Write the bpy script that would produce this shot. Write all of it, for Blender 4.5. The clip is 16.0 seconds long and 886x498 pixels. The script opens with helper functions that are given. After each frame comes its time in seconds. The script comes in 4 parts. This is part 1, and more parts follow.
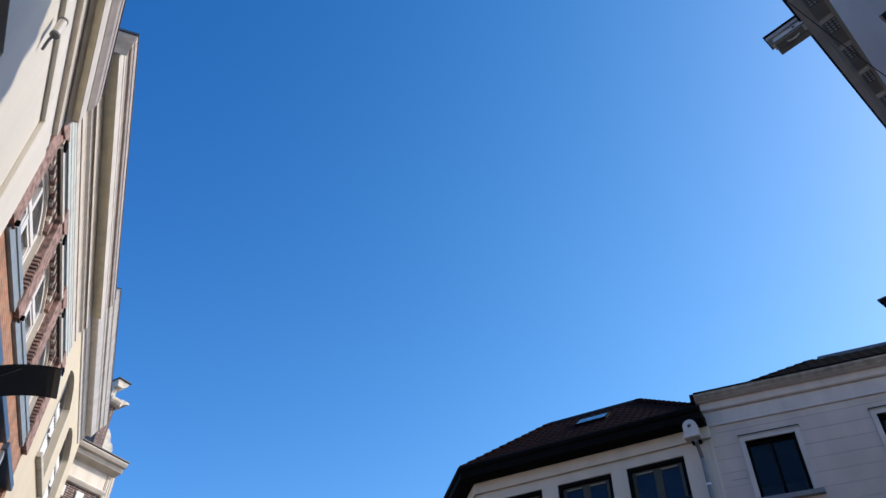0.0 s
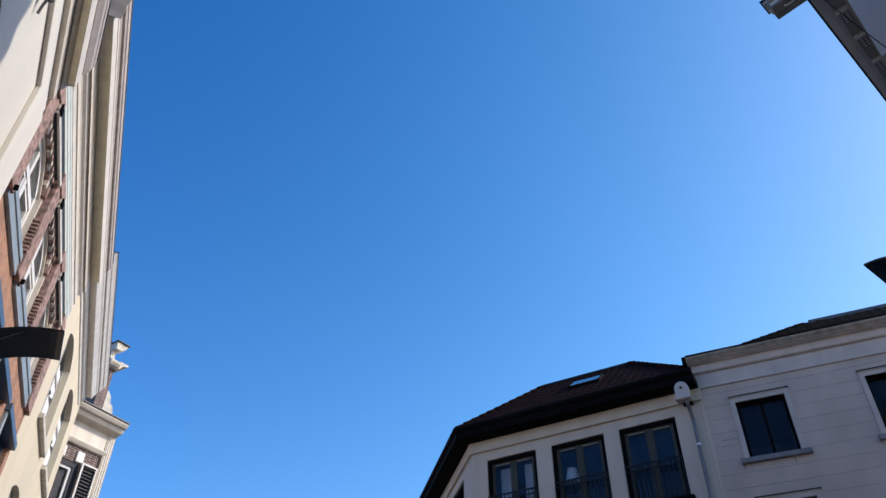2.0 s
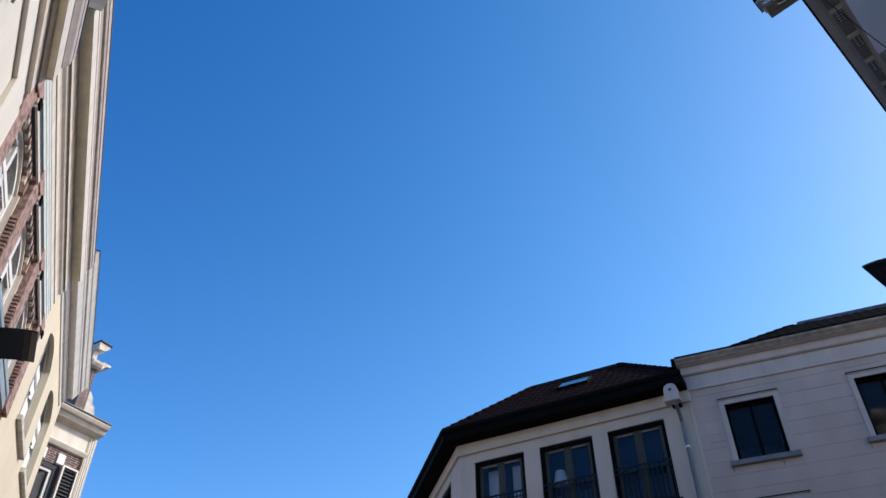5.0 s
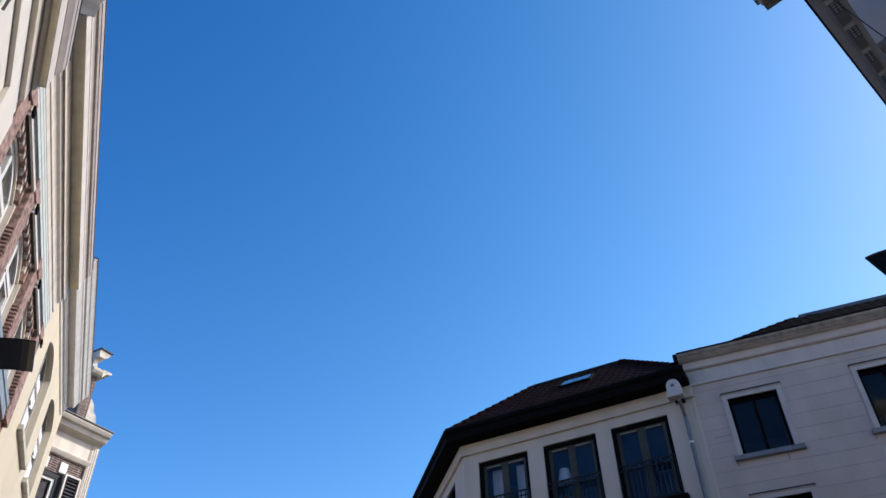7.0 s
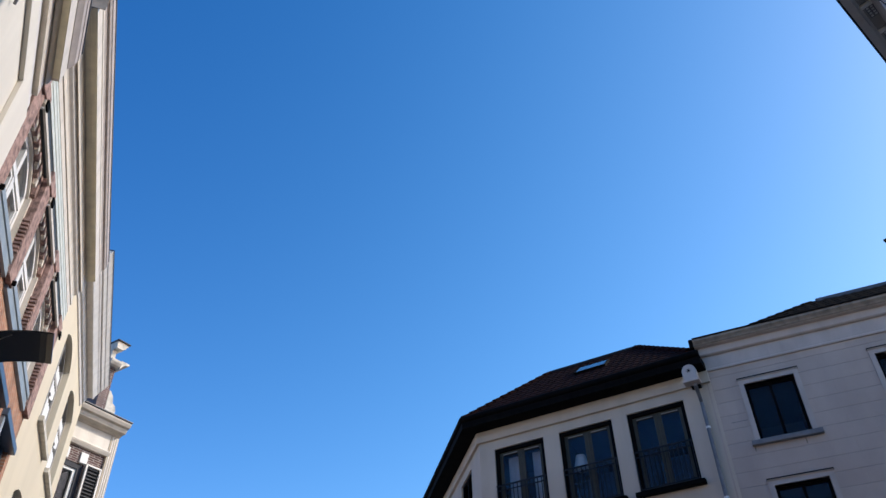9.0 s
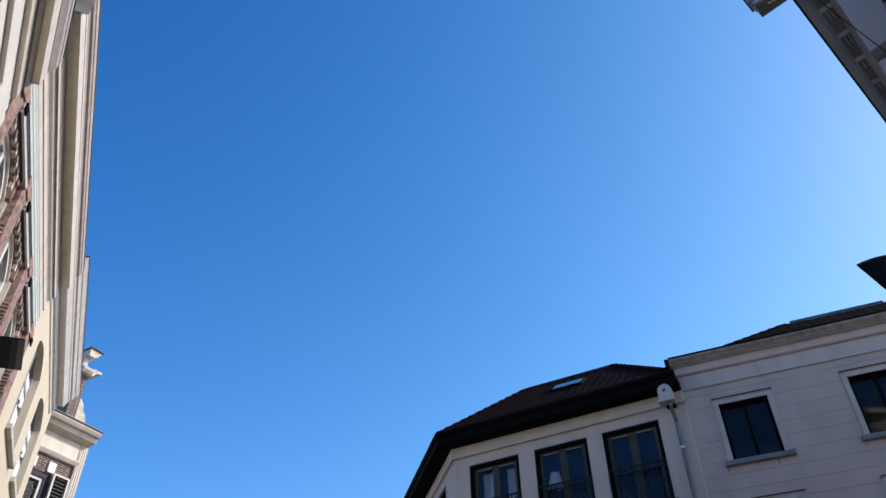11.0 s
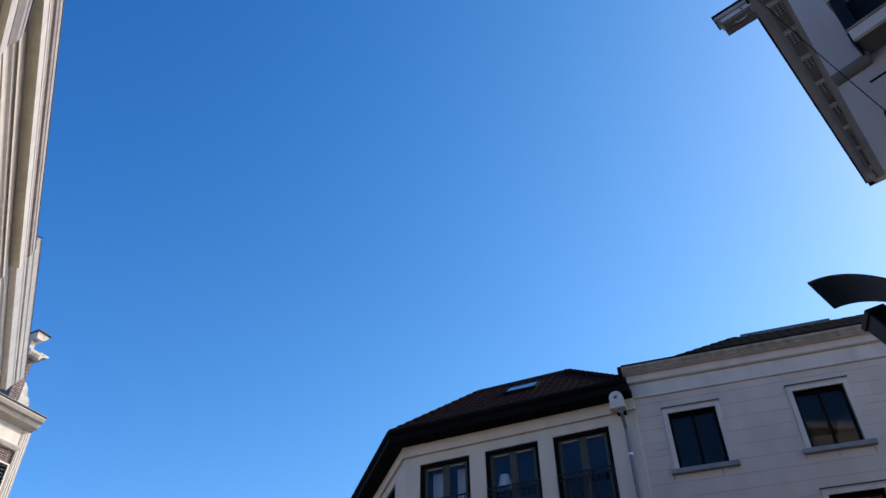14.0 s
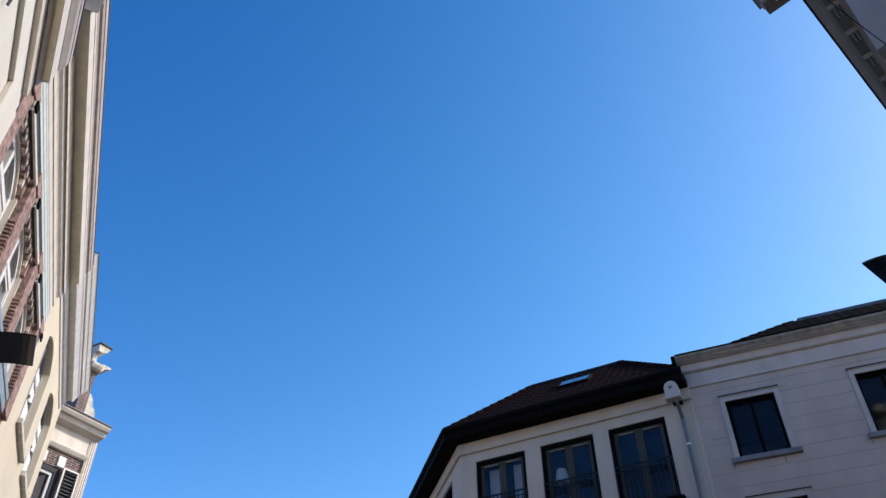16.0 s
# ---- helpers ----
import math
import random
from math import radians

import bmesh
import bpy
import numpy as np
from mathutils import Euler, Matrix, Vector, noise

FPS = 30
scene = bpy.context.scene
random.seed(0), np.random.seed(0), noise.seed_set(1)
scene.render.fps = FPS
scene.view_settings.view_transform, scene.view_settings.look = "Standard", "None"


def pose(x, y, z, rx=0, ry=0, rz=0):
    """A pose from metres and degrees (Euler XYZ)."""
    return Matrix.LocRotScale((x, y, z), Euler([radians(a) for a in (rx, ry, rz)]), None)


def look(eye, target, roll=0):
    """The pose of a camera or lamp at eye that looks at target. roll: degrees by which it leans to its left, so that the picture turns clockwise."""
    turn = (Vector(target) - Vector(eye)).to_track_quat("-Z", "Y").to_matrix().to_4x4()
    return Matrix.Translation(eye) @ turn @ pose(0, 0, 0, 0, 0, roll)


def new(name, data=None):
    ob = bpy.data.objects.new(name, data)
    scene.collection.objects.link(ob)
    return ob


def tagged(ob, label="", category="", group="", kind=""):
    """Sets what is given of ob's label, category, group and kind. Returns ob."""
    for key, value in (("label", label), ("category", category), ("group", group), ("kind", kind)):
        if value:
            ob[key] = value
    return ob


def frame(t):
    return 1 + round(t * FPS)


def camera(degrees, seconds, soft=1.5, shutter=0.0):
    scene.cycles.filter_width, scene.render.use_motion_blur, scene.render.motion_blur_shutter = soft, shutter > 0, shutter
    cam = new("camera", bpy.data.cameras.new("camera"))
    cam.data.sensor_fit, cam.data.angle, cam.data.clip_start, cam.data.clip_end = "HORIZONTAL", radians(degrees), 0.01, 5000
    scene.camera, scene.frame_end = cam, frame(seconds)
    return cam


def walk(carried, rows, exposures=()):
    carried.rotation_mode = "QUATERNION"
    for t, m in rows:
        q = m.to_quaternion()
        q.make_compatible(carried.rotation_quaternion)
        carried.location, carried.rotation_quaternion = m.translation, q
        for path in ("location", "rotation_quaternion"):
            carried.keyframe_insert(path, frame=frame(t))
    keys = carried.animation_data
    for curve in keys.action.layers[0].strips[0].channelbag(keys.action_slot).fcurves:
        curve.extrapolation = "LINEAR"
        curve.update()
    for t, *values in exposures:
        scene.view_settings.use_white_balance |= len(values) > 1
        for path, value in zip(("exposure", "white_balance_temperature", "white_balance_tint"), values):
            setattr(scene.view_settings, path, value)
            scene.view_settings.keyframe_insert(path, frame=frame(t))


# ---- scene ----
cam = camera(59.84, 16.0, soft=1.5)
walk(cam, [
    (0, pose(0.003, -0.012, 1.594, 133.133, -0.278, -0.233)),
    (0.5, pose(0.003, -0.039, 1.568, 131.670, 0.045, -0.424)),
    (1, pose(0.005, -0.065, 1.549, 131.150, 0.102, -0.373)),
    (1.5, pose(0.004, -0.086, 1.532, 130.854, 0.075, -0.348)),
    (2, pose(0.005, -0.104, 1.519, 130.462, -0.128, -0.504)),
    (2.5, pose(0.004, -0.053, 1.560, 130.180, -0.396, -0.608)),
    (3, pose(0.004, 0.004, 1.608, 130.089, -0.122, -0.619)),
    (3.5, pose(-0.000, 0.083, 1.667, 129.887, 0.078, -0.665)),
    (4, pose(0.001, 0.067, 1.659, 130.149, 0.159, -0.912)),
    (6.5, pose(0.002, 0.088, 1.673, 130.554, 0.596, -1.643)),
    (7, pose(-0.000, 0.114, 1.697, 130.497, 1.223, -0.623)),
    (7.5, pose(0.001, 0.122, 1.705, 130.231, 1.553, 0.877)),
    (8, pose(-0.001, 0.120, 1.701, 129.899, 1.661, 1.522)),
    (8.5, pose(0.000, 0.125, 1.703, 129.725, 1.019, 1.130)),
    (9, pose(0.002, 0.126, 1.704, 129.637, 1.138, 0.620)),
    (11.5, pose(0.004, 0.128, 1.703, 130.801, 0.930, -1.913)),
    (12, pose(0.001, 0.140, 1.710, 130.747, 0.850, -2.385)),
    (12.5, pose(0.007, 0.145, 1.709, 130.726, 0.804, -3.048)),
    (13, pose(0.014, 0.140, 1.708, 130.641, 0.967, -4.204)),
    (13.5, pose(0.016, 0.136, 1.712, 130.671, 0.735, -5.057)),
    (14, pose(-0.005, 0.123, 1.706, 130.537, 0.786, -5.465)),
    (14.5, pose(0.007, 0.141, 1.714, 130.543, 0.622, -5.802)),
    (15, pose(0.003, 0.115, 1.697, 130.572, -0.000, -5.981)),
    (15.5, pose(0.013, 0.086, 1.687, 130.562, 0.167, -2.653)),
    (16, pose(0.007, 0.077, 1.683, 130.388, 0.658, -1.073)),
])

# ---- world, sun, exposure ----
SUN_AZ, SUN_EL = 83.0, 36.0          # degrees clockwise from +y, and above the horizon
scene.view_settings.exposure = 0.0
world = bpy.data.worlds.new("sky")
scene.world = world
world.use_nodes = True
wn = world.node_tree.nodes
sky = wn.new("ShaderNodeTexSky")
sky.sky_type, sky.sun_disc = "NISHITA", False
sky.sun_elevation, sky.sun_rotation = radians(SUN_EL), radians(SUN_AZ)
sky.air_density, sky.dust_density, sky.ozone_density = 1.0, 0.8, 5.6
wn["Background"].inputs["Strength"].default_value = 0.256
deep = wn.new("ShaderNodeHueSaturation")
deep.inputs["Saturation"].default_value = 1.23
world.node_tree.links.new(sky.outputs["Color"], deep.inputs["Color"])
warm = wn.new("ShaderNodeVectorMath")
warm.operation = "MULTIPLY"
warm.inputs[1].default_value = (1.02, 1.0, 0.955)      # white balance of the sky light
world.node_tree.links.new(deep.outputs["Color"], warm.inputs[0])
# a clear sky deepens towards the zenith and away from the sun
sun_way = Vector((math.sin(radians(SUN_AZ)) * math.cos(radians(SUN_EL)), math.cos(radians(SUN_AZ)) * math.cos(radians(SUN_EL)), math.sin(radians(SUN_EL))))
coord = wn.new("ShaderNodeTexCoord")
grade = (1.86, 1.34, 1.22)
for direction, slope_rgb in (((0, 0, 1), (-1.86, -0.84, -0.40)), (tuple(sun_way), (0.83, 0.46, 0.10))):
    lean = wn.new("ShaderNodeVectorMath")
    lean.operation = "DOT_PRODUCT"
    lean.inputs[1].default_value = direction
    world.node_tree.links.new(coord.outputs["Generated"], lean.inputs[0])
    add = wn.new("ShaderNodeVectorMath")
    add.operation = "MULTIPLY_ADD"
    add.inputs[1].default_value = slope_rgb
    world.node_tree.links.new(lean.outputs["Value"], add.inputs[0])
    if isinstance(grade, tuple):
        add.inputs[2].default_value = grade
    else:
        world.node_tree.links.new(grade, add.inputs[2])
    grade = add.outputs["Vector"]
least = wn.new("ShaderNodeVectorMath")
least.operation = "MAXIMUM"
least.inputs[1].default_value = (0.35, 0.45, 0.6)
world.node_tree.links.new(grade, least.inputs[0])
graded = wn.new("ShaderNodeVectorMath")
graded.operation = "MULTIPLY"
world.node_tree.links.new(warm.outputs["Vector"], graded.inputs[0])
world.node_tree.links.new(least.outputs["Vector"], graded.inputs[1])
world.node_tree.links.new(graded.outputs["Vector"], wn["Background"].inputs["Color"])
sun_data = bpy.data.lights.new("sun", "SUN")
sun_data.energy, sun_data.angle, sun_data.color = 3.3, radians(0.53), (1.0, 0.91, 0.78)
sun = new("sun", sun_data)
sun.matrix_world = look(sun_way * 60, (0, 0, 0))


# ---- materials ----
def material(name, colour, rough=0.7, vary=0.12, scale=1.5, fine=25.0, bump=0.15, metal=0.0, streak=0.0, stain=None, spread=0.0, spec=0.5):
    """A painted or mineral surface: broad blotches, fine grain, optional rain streaks and a small change from piece to piece."""
    m = bpy.data.materials.new(name)
    m.use_nodes = True
    n, l = m.node_tree.nodes, m.node_tree.links
    bsdf = n["Principled BSDF"]
    bsdf.inputs["Roughness"].default_value, bsdf.inputs["Metallic"].default_value = rough, metal
    bsdf.inputs["Specular IOR Level"].default_value = spec
    geo = n.new("ShaderNodeNewGeometry")
    broad, grain = n.new("ShaderNodeTexNoise"), n.new("ShaderNodeTexNoise")
    broad.inputs["Scale"].default_value, broad.inputs["Detail"].default_value = scale, 5
    grain.inputs["Scale"].default_value, grain.inputs["Detail"].default_value = fine, 4
    l.new(geo.outputs["Position"], grain.inputs["Vector"])
    stretch = n.new("ShaderNodeMapping")
    stretch.inputs["Scale"].default_value = (1 + 3 * streak, 1 + 3 * streak, 1 - 0.75 * streak)
    l.new(geo.outputs["Position"], stretch.inputs["Vector"])
    l.new(stretch.outputs["Vector"], broad.inputs["Vector"])
    dark = tuple(c * (1 - 2.2 * vary) for c in colour) if stain is None else stain
    light = tuple(min(1, c * (1 + 0.5 * vary)) for c in colour)
    ramp = n.new("ShaderNodeValToRGB")
    ramp.color_ramp.elements[0].position, ramp.color_ramp.elements[1].position = 0.28, 0.62
    ramp.color_ramp.elements[0].color, ramp.color_ramp.elements[1].color = (*dark, 1), (*light, 1)
    l.new(broad.outputs["Fac"], ramp.inputs["Fac"])
    speck = n.new("ShaderNodeMapRange")
    speck.inputs["To Min"].default_value, speck.inputs["To Max"].default_value = 1 - vary, 1 + vary
    l.new(grain.outputs["Fac"], speck.inputs["Value"])
    mul = n.new("ShaderNodeVectorMath")
    mul.operation = "MULTIPLY"
    l.new(ramp.outputs["Color"], mul.inputs[0])
    l.new(speck.outputs["Result"], mul.inputs[1])
    out = mul.outputs["Vector"]
    if spread:
        info, span, mul2 = n.new("ShaderNodeObjectInfo"), n.new("ShaderNodeMapRange"), n.new("ShaderNodeVectorMath")
        mul2.operation = "MULTIPLY"
        span.inputs["To Min"].default_value, span.inputs["To Max"].default_value = 1 - spread, 1 + spread
        l.new(info.outputs["Random"], span.inputs["Value"])
        l.new(out, mul2.inputs[0])
        l.new(span.outputs["Result"], mul2.inputs[1])
        out = mul2.outputs["Vector"]
    l.new(out, bsdf.inputs["Base Color"])
    if bump:
        b = n.new("ShaderNodeBump")
        b.inputs["Strength"].default_value, b.inputs["Distance"].default_value = bump, 0.01
        l.new(grain.outputs["Fac"], b.inputs["Height"])
        l.new(b.outputs["Normal"], bsdf.inputs["Normal"])
    return m


def brick_material(name, a, b, mortar, turn):
    """Brickwork in the plane of a facade that faces along the azimuth turn."""
    m = material(name, a, 0.85, 0.18, 3.0, 60.0, 0.2)
    n, l = m.node_tree.nodes, m.node_tree.links
    bsdf = n["Principled BSDF"]
    geo, mp, br = n.new("ShaderNodeNewGeometry"), n.new("ShaderNodeMapping"), n.new("ShaderNodeTexBrick")
    mp.vector_type = "POINT"
    mp.inputs["Rotation"].default_value = (radians(-90), 0, 0)
    first = n.new("ShaderNodeMapping")
    first.inputs["Rotation"].default_value = (0, 0, radians(turn))
    l.new(geo.outputs["Position"], first.inputs["Vector"])
    l.new(first.outputs["Vector"], mp.inputs["Vector"])
    l.new(mp.outputs["Vector"], br.inputs["Vector"])
    br.inputs["Color1"].default_value, br.inputs["Color2"].default_value, br.inputs["Mortar"].default_value = (*a, 1), (*b, 1), (*mortar, 1)
    br.inputs["Scale"].default_value = 1.0
    br.inputs["Brick Width"].default_value, br.inputs["Row Height"].default_value, br.inputs["Mortar Size"].default_value = 0.22, 0.065, 0.008
    mul = next(x for x in n if x.type == "VECT_MATH")
    scale2 = n.new("ShaderNodeVectorMath")
    scale2.operation = "MULTIPLY"
    ramp = next(x for x in n if x.type == "VALTORGB")
    ramp.color_ramp.elements[0].color, ramp.color_ramp.elements[1].color = (0.65, 0.65, 0.65, 1), (1.1, 1.08, 1.05, 1)
    l.new(br.outputs["Color"], scale2.inputs[0])
    l.new(mul.outputs["Vector"], scale2.inputs[1])
    l.new(scale2.outputs["Vector"], bsdf.inputs["Base Color"])
    return m


def glass_material(name, tint, ior=1.36):
    m = bpy.data.materials.new(name)
    m.use_nodes = True
    b = m.node_tree.nodes["Principled BSDF"]
    b.inputs["Base Color"].default_value = (*tint, 1)
    b.inputs["Roughness"].default_value, b.inputs["IOR"].default_value, b.inputs["Transmission Weight"].default_value = 0.01, ior, 1.0
    return m


WHITE_STONE = material("white_painted_stone", (0.42, 0.35, 0.30), 0.75, 0.05, 0.9, 40, 0.2, streak=0.25, spread=0.03)
JOINT = material("joint_mortar", (0.33, 0.33, 0.34), 0.9, 0.1)
WHITE_PLASTER = material("white_plaster", (0.50, 0.43, 0.345), 0.8, 0.05, 0.8, 50, 0.15, streak=0.6)
GREY_SILL = material("blue_grey_sill_stone", (0.17, 0.17, 0.175), 0.7, 0.12, 4, 60)
STONE_TRIM = material("white_painted_stone_trim", (0.44, 0.385, 0.345), 0.65, 0.07, 1.5, 40, 0.12, streak=0.3)
WEATHERED_STONE = material("rain_greyed_stone", (0.27, 0.235, 0.205), 0.85, 0.2, 8, 60, 0.2)
END_SHADE = material("shaded_end_brown", (0.40, 0.31, 0.23), 0.75, 0.16, 4, 40, 0.1)
TAN_BOARD = material("tan_corner_board_paint", (0.50, 0.415, 0.30), 0.6, 0.08, 2, 40, 0.08, streak=0.6)
DIRTY_TRIM = material("dirty_tan_gutter_paint", (0.25, 0.215, 0.175), 0.75, 0.18, 2.5, 40, 0.15, streak=0.4)
TRIM_WHITE = material("white_trim_paint", (0.74, 0.73, 0.70), 0.5, 0.06, 1.2, 30, 0.08, streak=0.8)
CREAM_WALL = material("cream_plaster", (0.72, 0.675, 0.59), 0.8, 0.035, 0.6, 40, 0.12, streak=0.7)
CREAM_TRIM = material("cream_trim_paint", (0.65, 0.585, 0.495), 0.5, 0.06, 1.5, 30, 0.08, streak=0.8)
YELLOW_WALL = material("pale_yellow_plaster", (0.66, 0.58, 0.435), 0.8, 0.035, 0.6, 40, 0.12, streak=0.7)
GREY_TRIM = material("grey_white_trim_paint", (0.71, 0.67, 0.62), 0.5, 0.06, 1.5, 30, 0.08, streak=0.8)
STONE_CREAM = material("weathered_sandstone", (0.62, 0.58, 0.50), 0.85, 0.16, 4, 40, 0.4)
PIER_BROWN = material("brown_brick_pier", (0.36, 0.235, 0.20), 0.9, 0.32, 9, 45, 1.0)
BRICK_RED = brick_material("red_brown_brick", (0.14, 0.07, 0.062), (0.09, 0.05, 0.046), (0.38, 0.34, 0.31), -110)
BRICK_ORANGE = brick_material("orange_brick", (0.43, 0.20, 0.11), (0.36, 0.16, 0.09), (0.40, 0.32, 0.25), -110)
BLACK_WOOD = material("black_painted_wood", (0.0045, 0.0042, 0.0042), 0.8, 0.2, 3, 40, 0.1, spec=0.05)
BLACK_METAL = material("black_powder_coat", (0.008, 0.008, 0.010), 0.5, 0.15, 6, 60, 0.05, spec=0.25)
DARK_SHUTTER = material("dark_shutter_paint", (0.03, 0.033, 0.038), 0.45, 0.15, 6, 50, 0.05)
TAUPE = material("taupe_gutter_paint", (0.44, 0.375, 0.325), 0.55, 0.08, 2, 40, 0.05, streak=0.6)
SLATE = material("slate_blue_board_paint", (0.05, 0.064, 0.075), 0.75, 0.1, 3, 40, 0.05, spec=0.15)
PALE_GREEN = material("pale_green_white_paint", (0.60, 0.63, 0.57), 0.5, 0.06, 2, 40, 0.05, streak=0.6)
BLUE_GREY = material("blue_grey_window_paint", (0.29, 0.335, 0.355), 0.45, 0.08, 3, 40, 0.05)
DARK_BLUE = material("dark_blue_window_paint", (0.07, 0.115, 0.175), 0.4, 0.1, 3, 40, 0.05)
OLIVE_FRAME = material("olive_brown_frame", (0.038, 0.032, 0.015), 0.6, 0.12, 4, 40, 0.05)
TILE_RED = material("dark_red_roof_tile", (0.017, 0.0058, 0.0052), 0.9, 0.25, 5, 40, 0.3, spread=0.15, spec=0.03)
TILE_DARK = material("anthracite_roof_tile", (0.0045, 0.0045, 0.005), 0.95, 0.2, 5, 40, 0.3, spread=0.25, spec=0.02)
LEAD = material("dark_lead_flashing", (0.055, 0.057, 0.065), 0.5, 0.15, 5, 40, 0.1)
ZINC = material("grey_zinc_pipe", (0.15, 0.155, 0.165), 0.5, 0.12, 4, 40, 0.05, metal=0.3)
# darker than SOFFIT_PAINT: the dimness of undersides is put into the colour
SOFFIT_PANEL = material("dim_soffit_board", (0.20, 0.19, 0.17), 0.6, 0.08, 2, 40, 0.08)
CROSS_PAINT = material("pale_soffit_bar_paint", (0.46, 0.45, 0.42), 0.6, 0.08, 2, 40, 0.08)
NAVY = material("navy_window_paint", (0.012, 0.016, 0.028), 0.55, 0.15, 4, 40, 0.05, spec=0.25)
OLIVE_BOARD = material("olive_brown_board", (0.19, 0.172, 0.135), 0.7, 0.12, 3, 40, 0.08)
SOFFIT_PAINT = material("grey_soffit_paint", (0.36, 0.34, 0.31), 0.6, 0.08, 2, 40, 0.08)
VENT_DARK = material("dark_vent_grille", (0.10, 0.10, 0.10), 0.6, 0.1, 6, 60, 0.05)
VENT_SLOT = material("pale_vent_mesh", (0.42, 0.42, 0.40), 0.6, 0.1, 6, 60, 0.05)
GREY_WALL = material("grey_white_plaster", (0.57, 0.55, 0.52), 0.8, 0.05, 0.8, 40, 0.12, streak=0.7)
# ochre paint, lightened to make up for the weak bounce on the soffits
OCHRE = material("ochre_soffit_paint", (0.84, 0.77, 0.57), 0.6, 0.06, 1.5, 30, 0.08, streak=0.8)
ROOF_LEAD = material("pale_lead_sheet", (0.07, 0.077, 0.09), 0.5, 0.15, 5, 40, 0.1)
# near-black walls: the darkness of unlit rooms is in this colour
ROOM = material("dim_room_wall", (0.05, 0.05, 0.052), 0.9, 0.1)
CURTAIN = material("white_net_curtain", (0.70, 0.70, 0.70), 0.9, 0.06, 3, 60, 0.1)
SHADE = material("white_lamp_shade", (0.78, 0.77, 0.74), 0.8, 0.03)
GROUND = material("brick_paved_square", (0.22, 0.20, 0.185), 0.85, 0.18, 0.7, 20, 0.3)
LACE = material("white_window_lace", (0.80, 0.80, 0.80), 0.9, 0.04, 4, 60, 0.05)
GLASS = glass_material("clear_pane", (0.85, 0.88, 0.92), 1.30)
THIN_GLASS = glass_material("old_thin_pane", (0.9, 0.89, 0.92), 1.23)
GLOSS_BLACK = material("glossy_black_reflector", (0.006, 0.0065, 0.007), 0.16, 0.15, 6, 60, 0.02, spec=0.5)


# ---- mesh helpers ----
def box(bm, x0, x1, y0, y1, z0, z1, bevel=0.0):
    vs = [bm.verts.new((x, y, z)) for x in (x0, x1) for y in (y0, y1) for z in (z0, z1)]
    faces = [bm.faces.new([vs[i] for i in q]) for q in ((0, 1, 3, 2), (4, 6, 7, 5), (0, 4, 5, 1), (2, 3, 7, 6), (0, 2, 6, 4), (1, 5, 7, 3))]
    if bevel:
        bmesh.ops.bevel(bm, geom=list({e for f in faces for e in f.edges}), offset=bevel, segments=2, affect="EDGES", profile=0.5)
    return bm


def boxes(*list_of_boxes, bevel=0.0):
    bm = bmesh.new()
    for b in list_of_boxes:
        box(bm, *b, bevel=bevel)
    return bm


def prism(points, z0, z1):
    """A plan polygon, counter-clockwise, raised from z0 to z1."""
    bm = bmesh.new()
    low = [bm.verts.new((x, y, z0)) for x, y in points]
    high = [bm.verts.new((x, y, z1)) for x, y in points]
    n = len(points)
    bm.faces.new(low[::-1]), bm.faces.new(high)
    for i in range(n):
        bm.faces.new((low[i], low[(i + 1) % n], high[(i + 1) % n], high[i]))
    return bm


def run(profile, u0, u1, mitre0=0.0, mitre1=0.0):
    """A moulding: the (y, z) outline drawn along u. mitre: shift of each end per metre of -y."""
    bm = bmesh.new()
    a = [bm.verts.new((u0 + mitre0 * y, y, z)) for y, z in profile]
    b = [bm.verts.new((u1 + mitre1 * y, y, z)) for y, z in profile]
    n = len(profile)
    for i in range(n):
        bm.faces.new((a[i], b[i], b[(i + 1) % n], a[(i + 1) % n]))
    bm.faces.new(a[::-1]), bm.faces.new(b)
    bmesh.ops.recalc_face_normals(bm, faces=bm.faces)
    return bm


def tube(bm, points, r, sides=10):
    """A round bar through points."""
    pts = [Vector(p) for p in points]
    rings = []
    for i, p in enumerate(pts):
        way = (pts[min(i + 1, len(pts) - 1)] - pts[max(i - 1, 0)]).normalized()
        q = way.to_track_quat("Z", "Y")
        rings.append([bm.verts.new(p + q @ Vector((r * math.cos(a), r * math.sin(a), 0))) for a in (2 * math.pi * k / sides for k in range(sides))])
    for s, e in zip(rings, rings[1:]):
        for k in range(sides):
            bm.faces.new((s[k], s[(k + 1) % sides], e[(k + 1) % sides], e[k]))
    bm.faces.new(rings[0][::-1]), bm.faces.new(rings[-1])
    return bm


def lathe(bm, outline, centre, sides=20):
    """An outline of (radius, z) turned round a vertical axis."""
    rings = [[bm.verts.new((centre[0] + r * math.cos(a), centre[1] + r * math.sin(a), centre[2] + z)) for a in (2 * math.pi * k / sides for k in range(sides))] for r, z in outline]
    for s, e in zip(rings, rings[1:]):
        for k in range(sides):
            bm.faces.new((s[k], s[(k + 1) % sides], e[(k + 1) % sides], e[k]))
    bm.faces.new(rings[0][::-1]), bm.faces.new(rings[-1])
    return bm


def mesh_of(name, bm, mat):
    me = bpy.data.meshes.new(name)
    bmesh.ops.recalc_face_normals(bm, faces=bm.faces)
    bm.to_mesh(me)
    bm.free()
    me.materials.append(mat)
    return me


def part(name, bm, mat, parent, label=""):
    ob = new(name, mesh_of(name, bm, mat))
    ob.parent = parent
    return tagged(ob, label)


def thing(name, m, label, category, group="", kind=""):
    ob = new(name)
    ob.matrix_world = m
    ob.empty_display_size = 0.3
    return tagged(ob, label, category, group, kind)


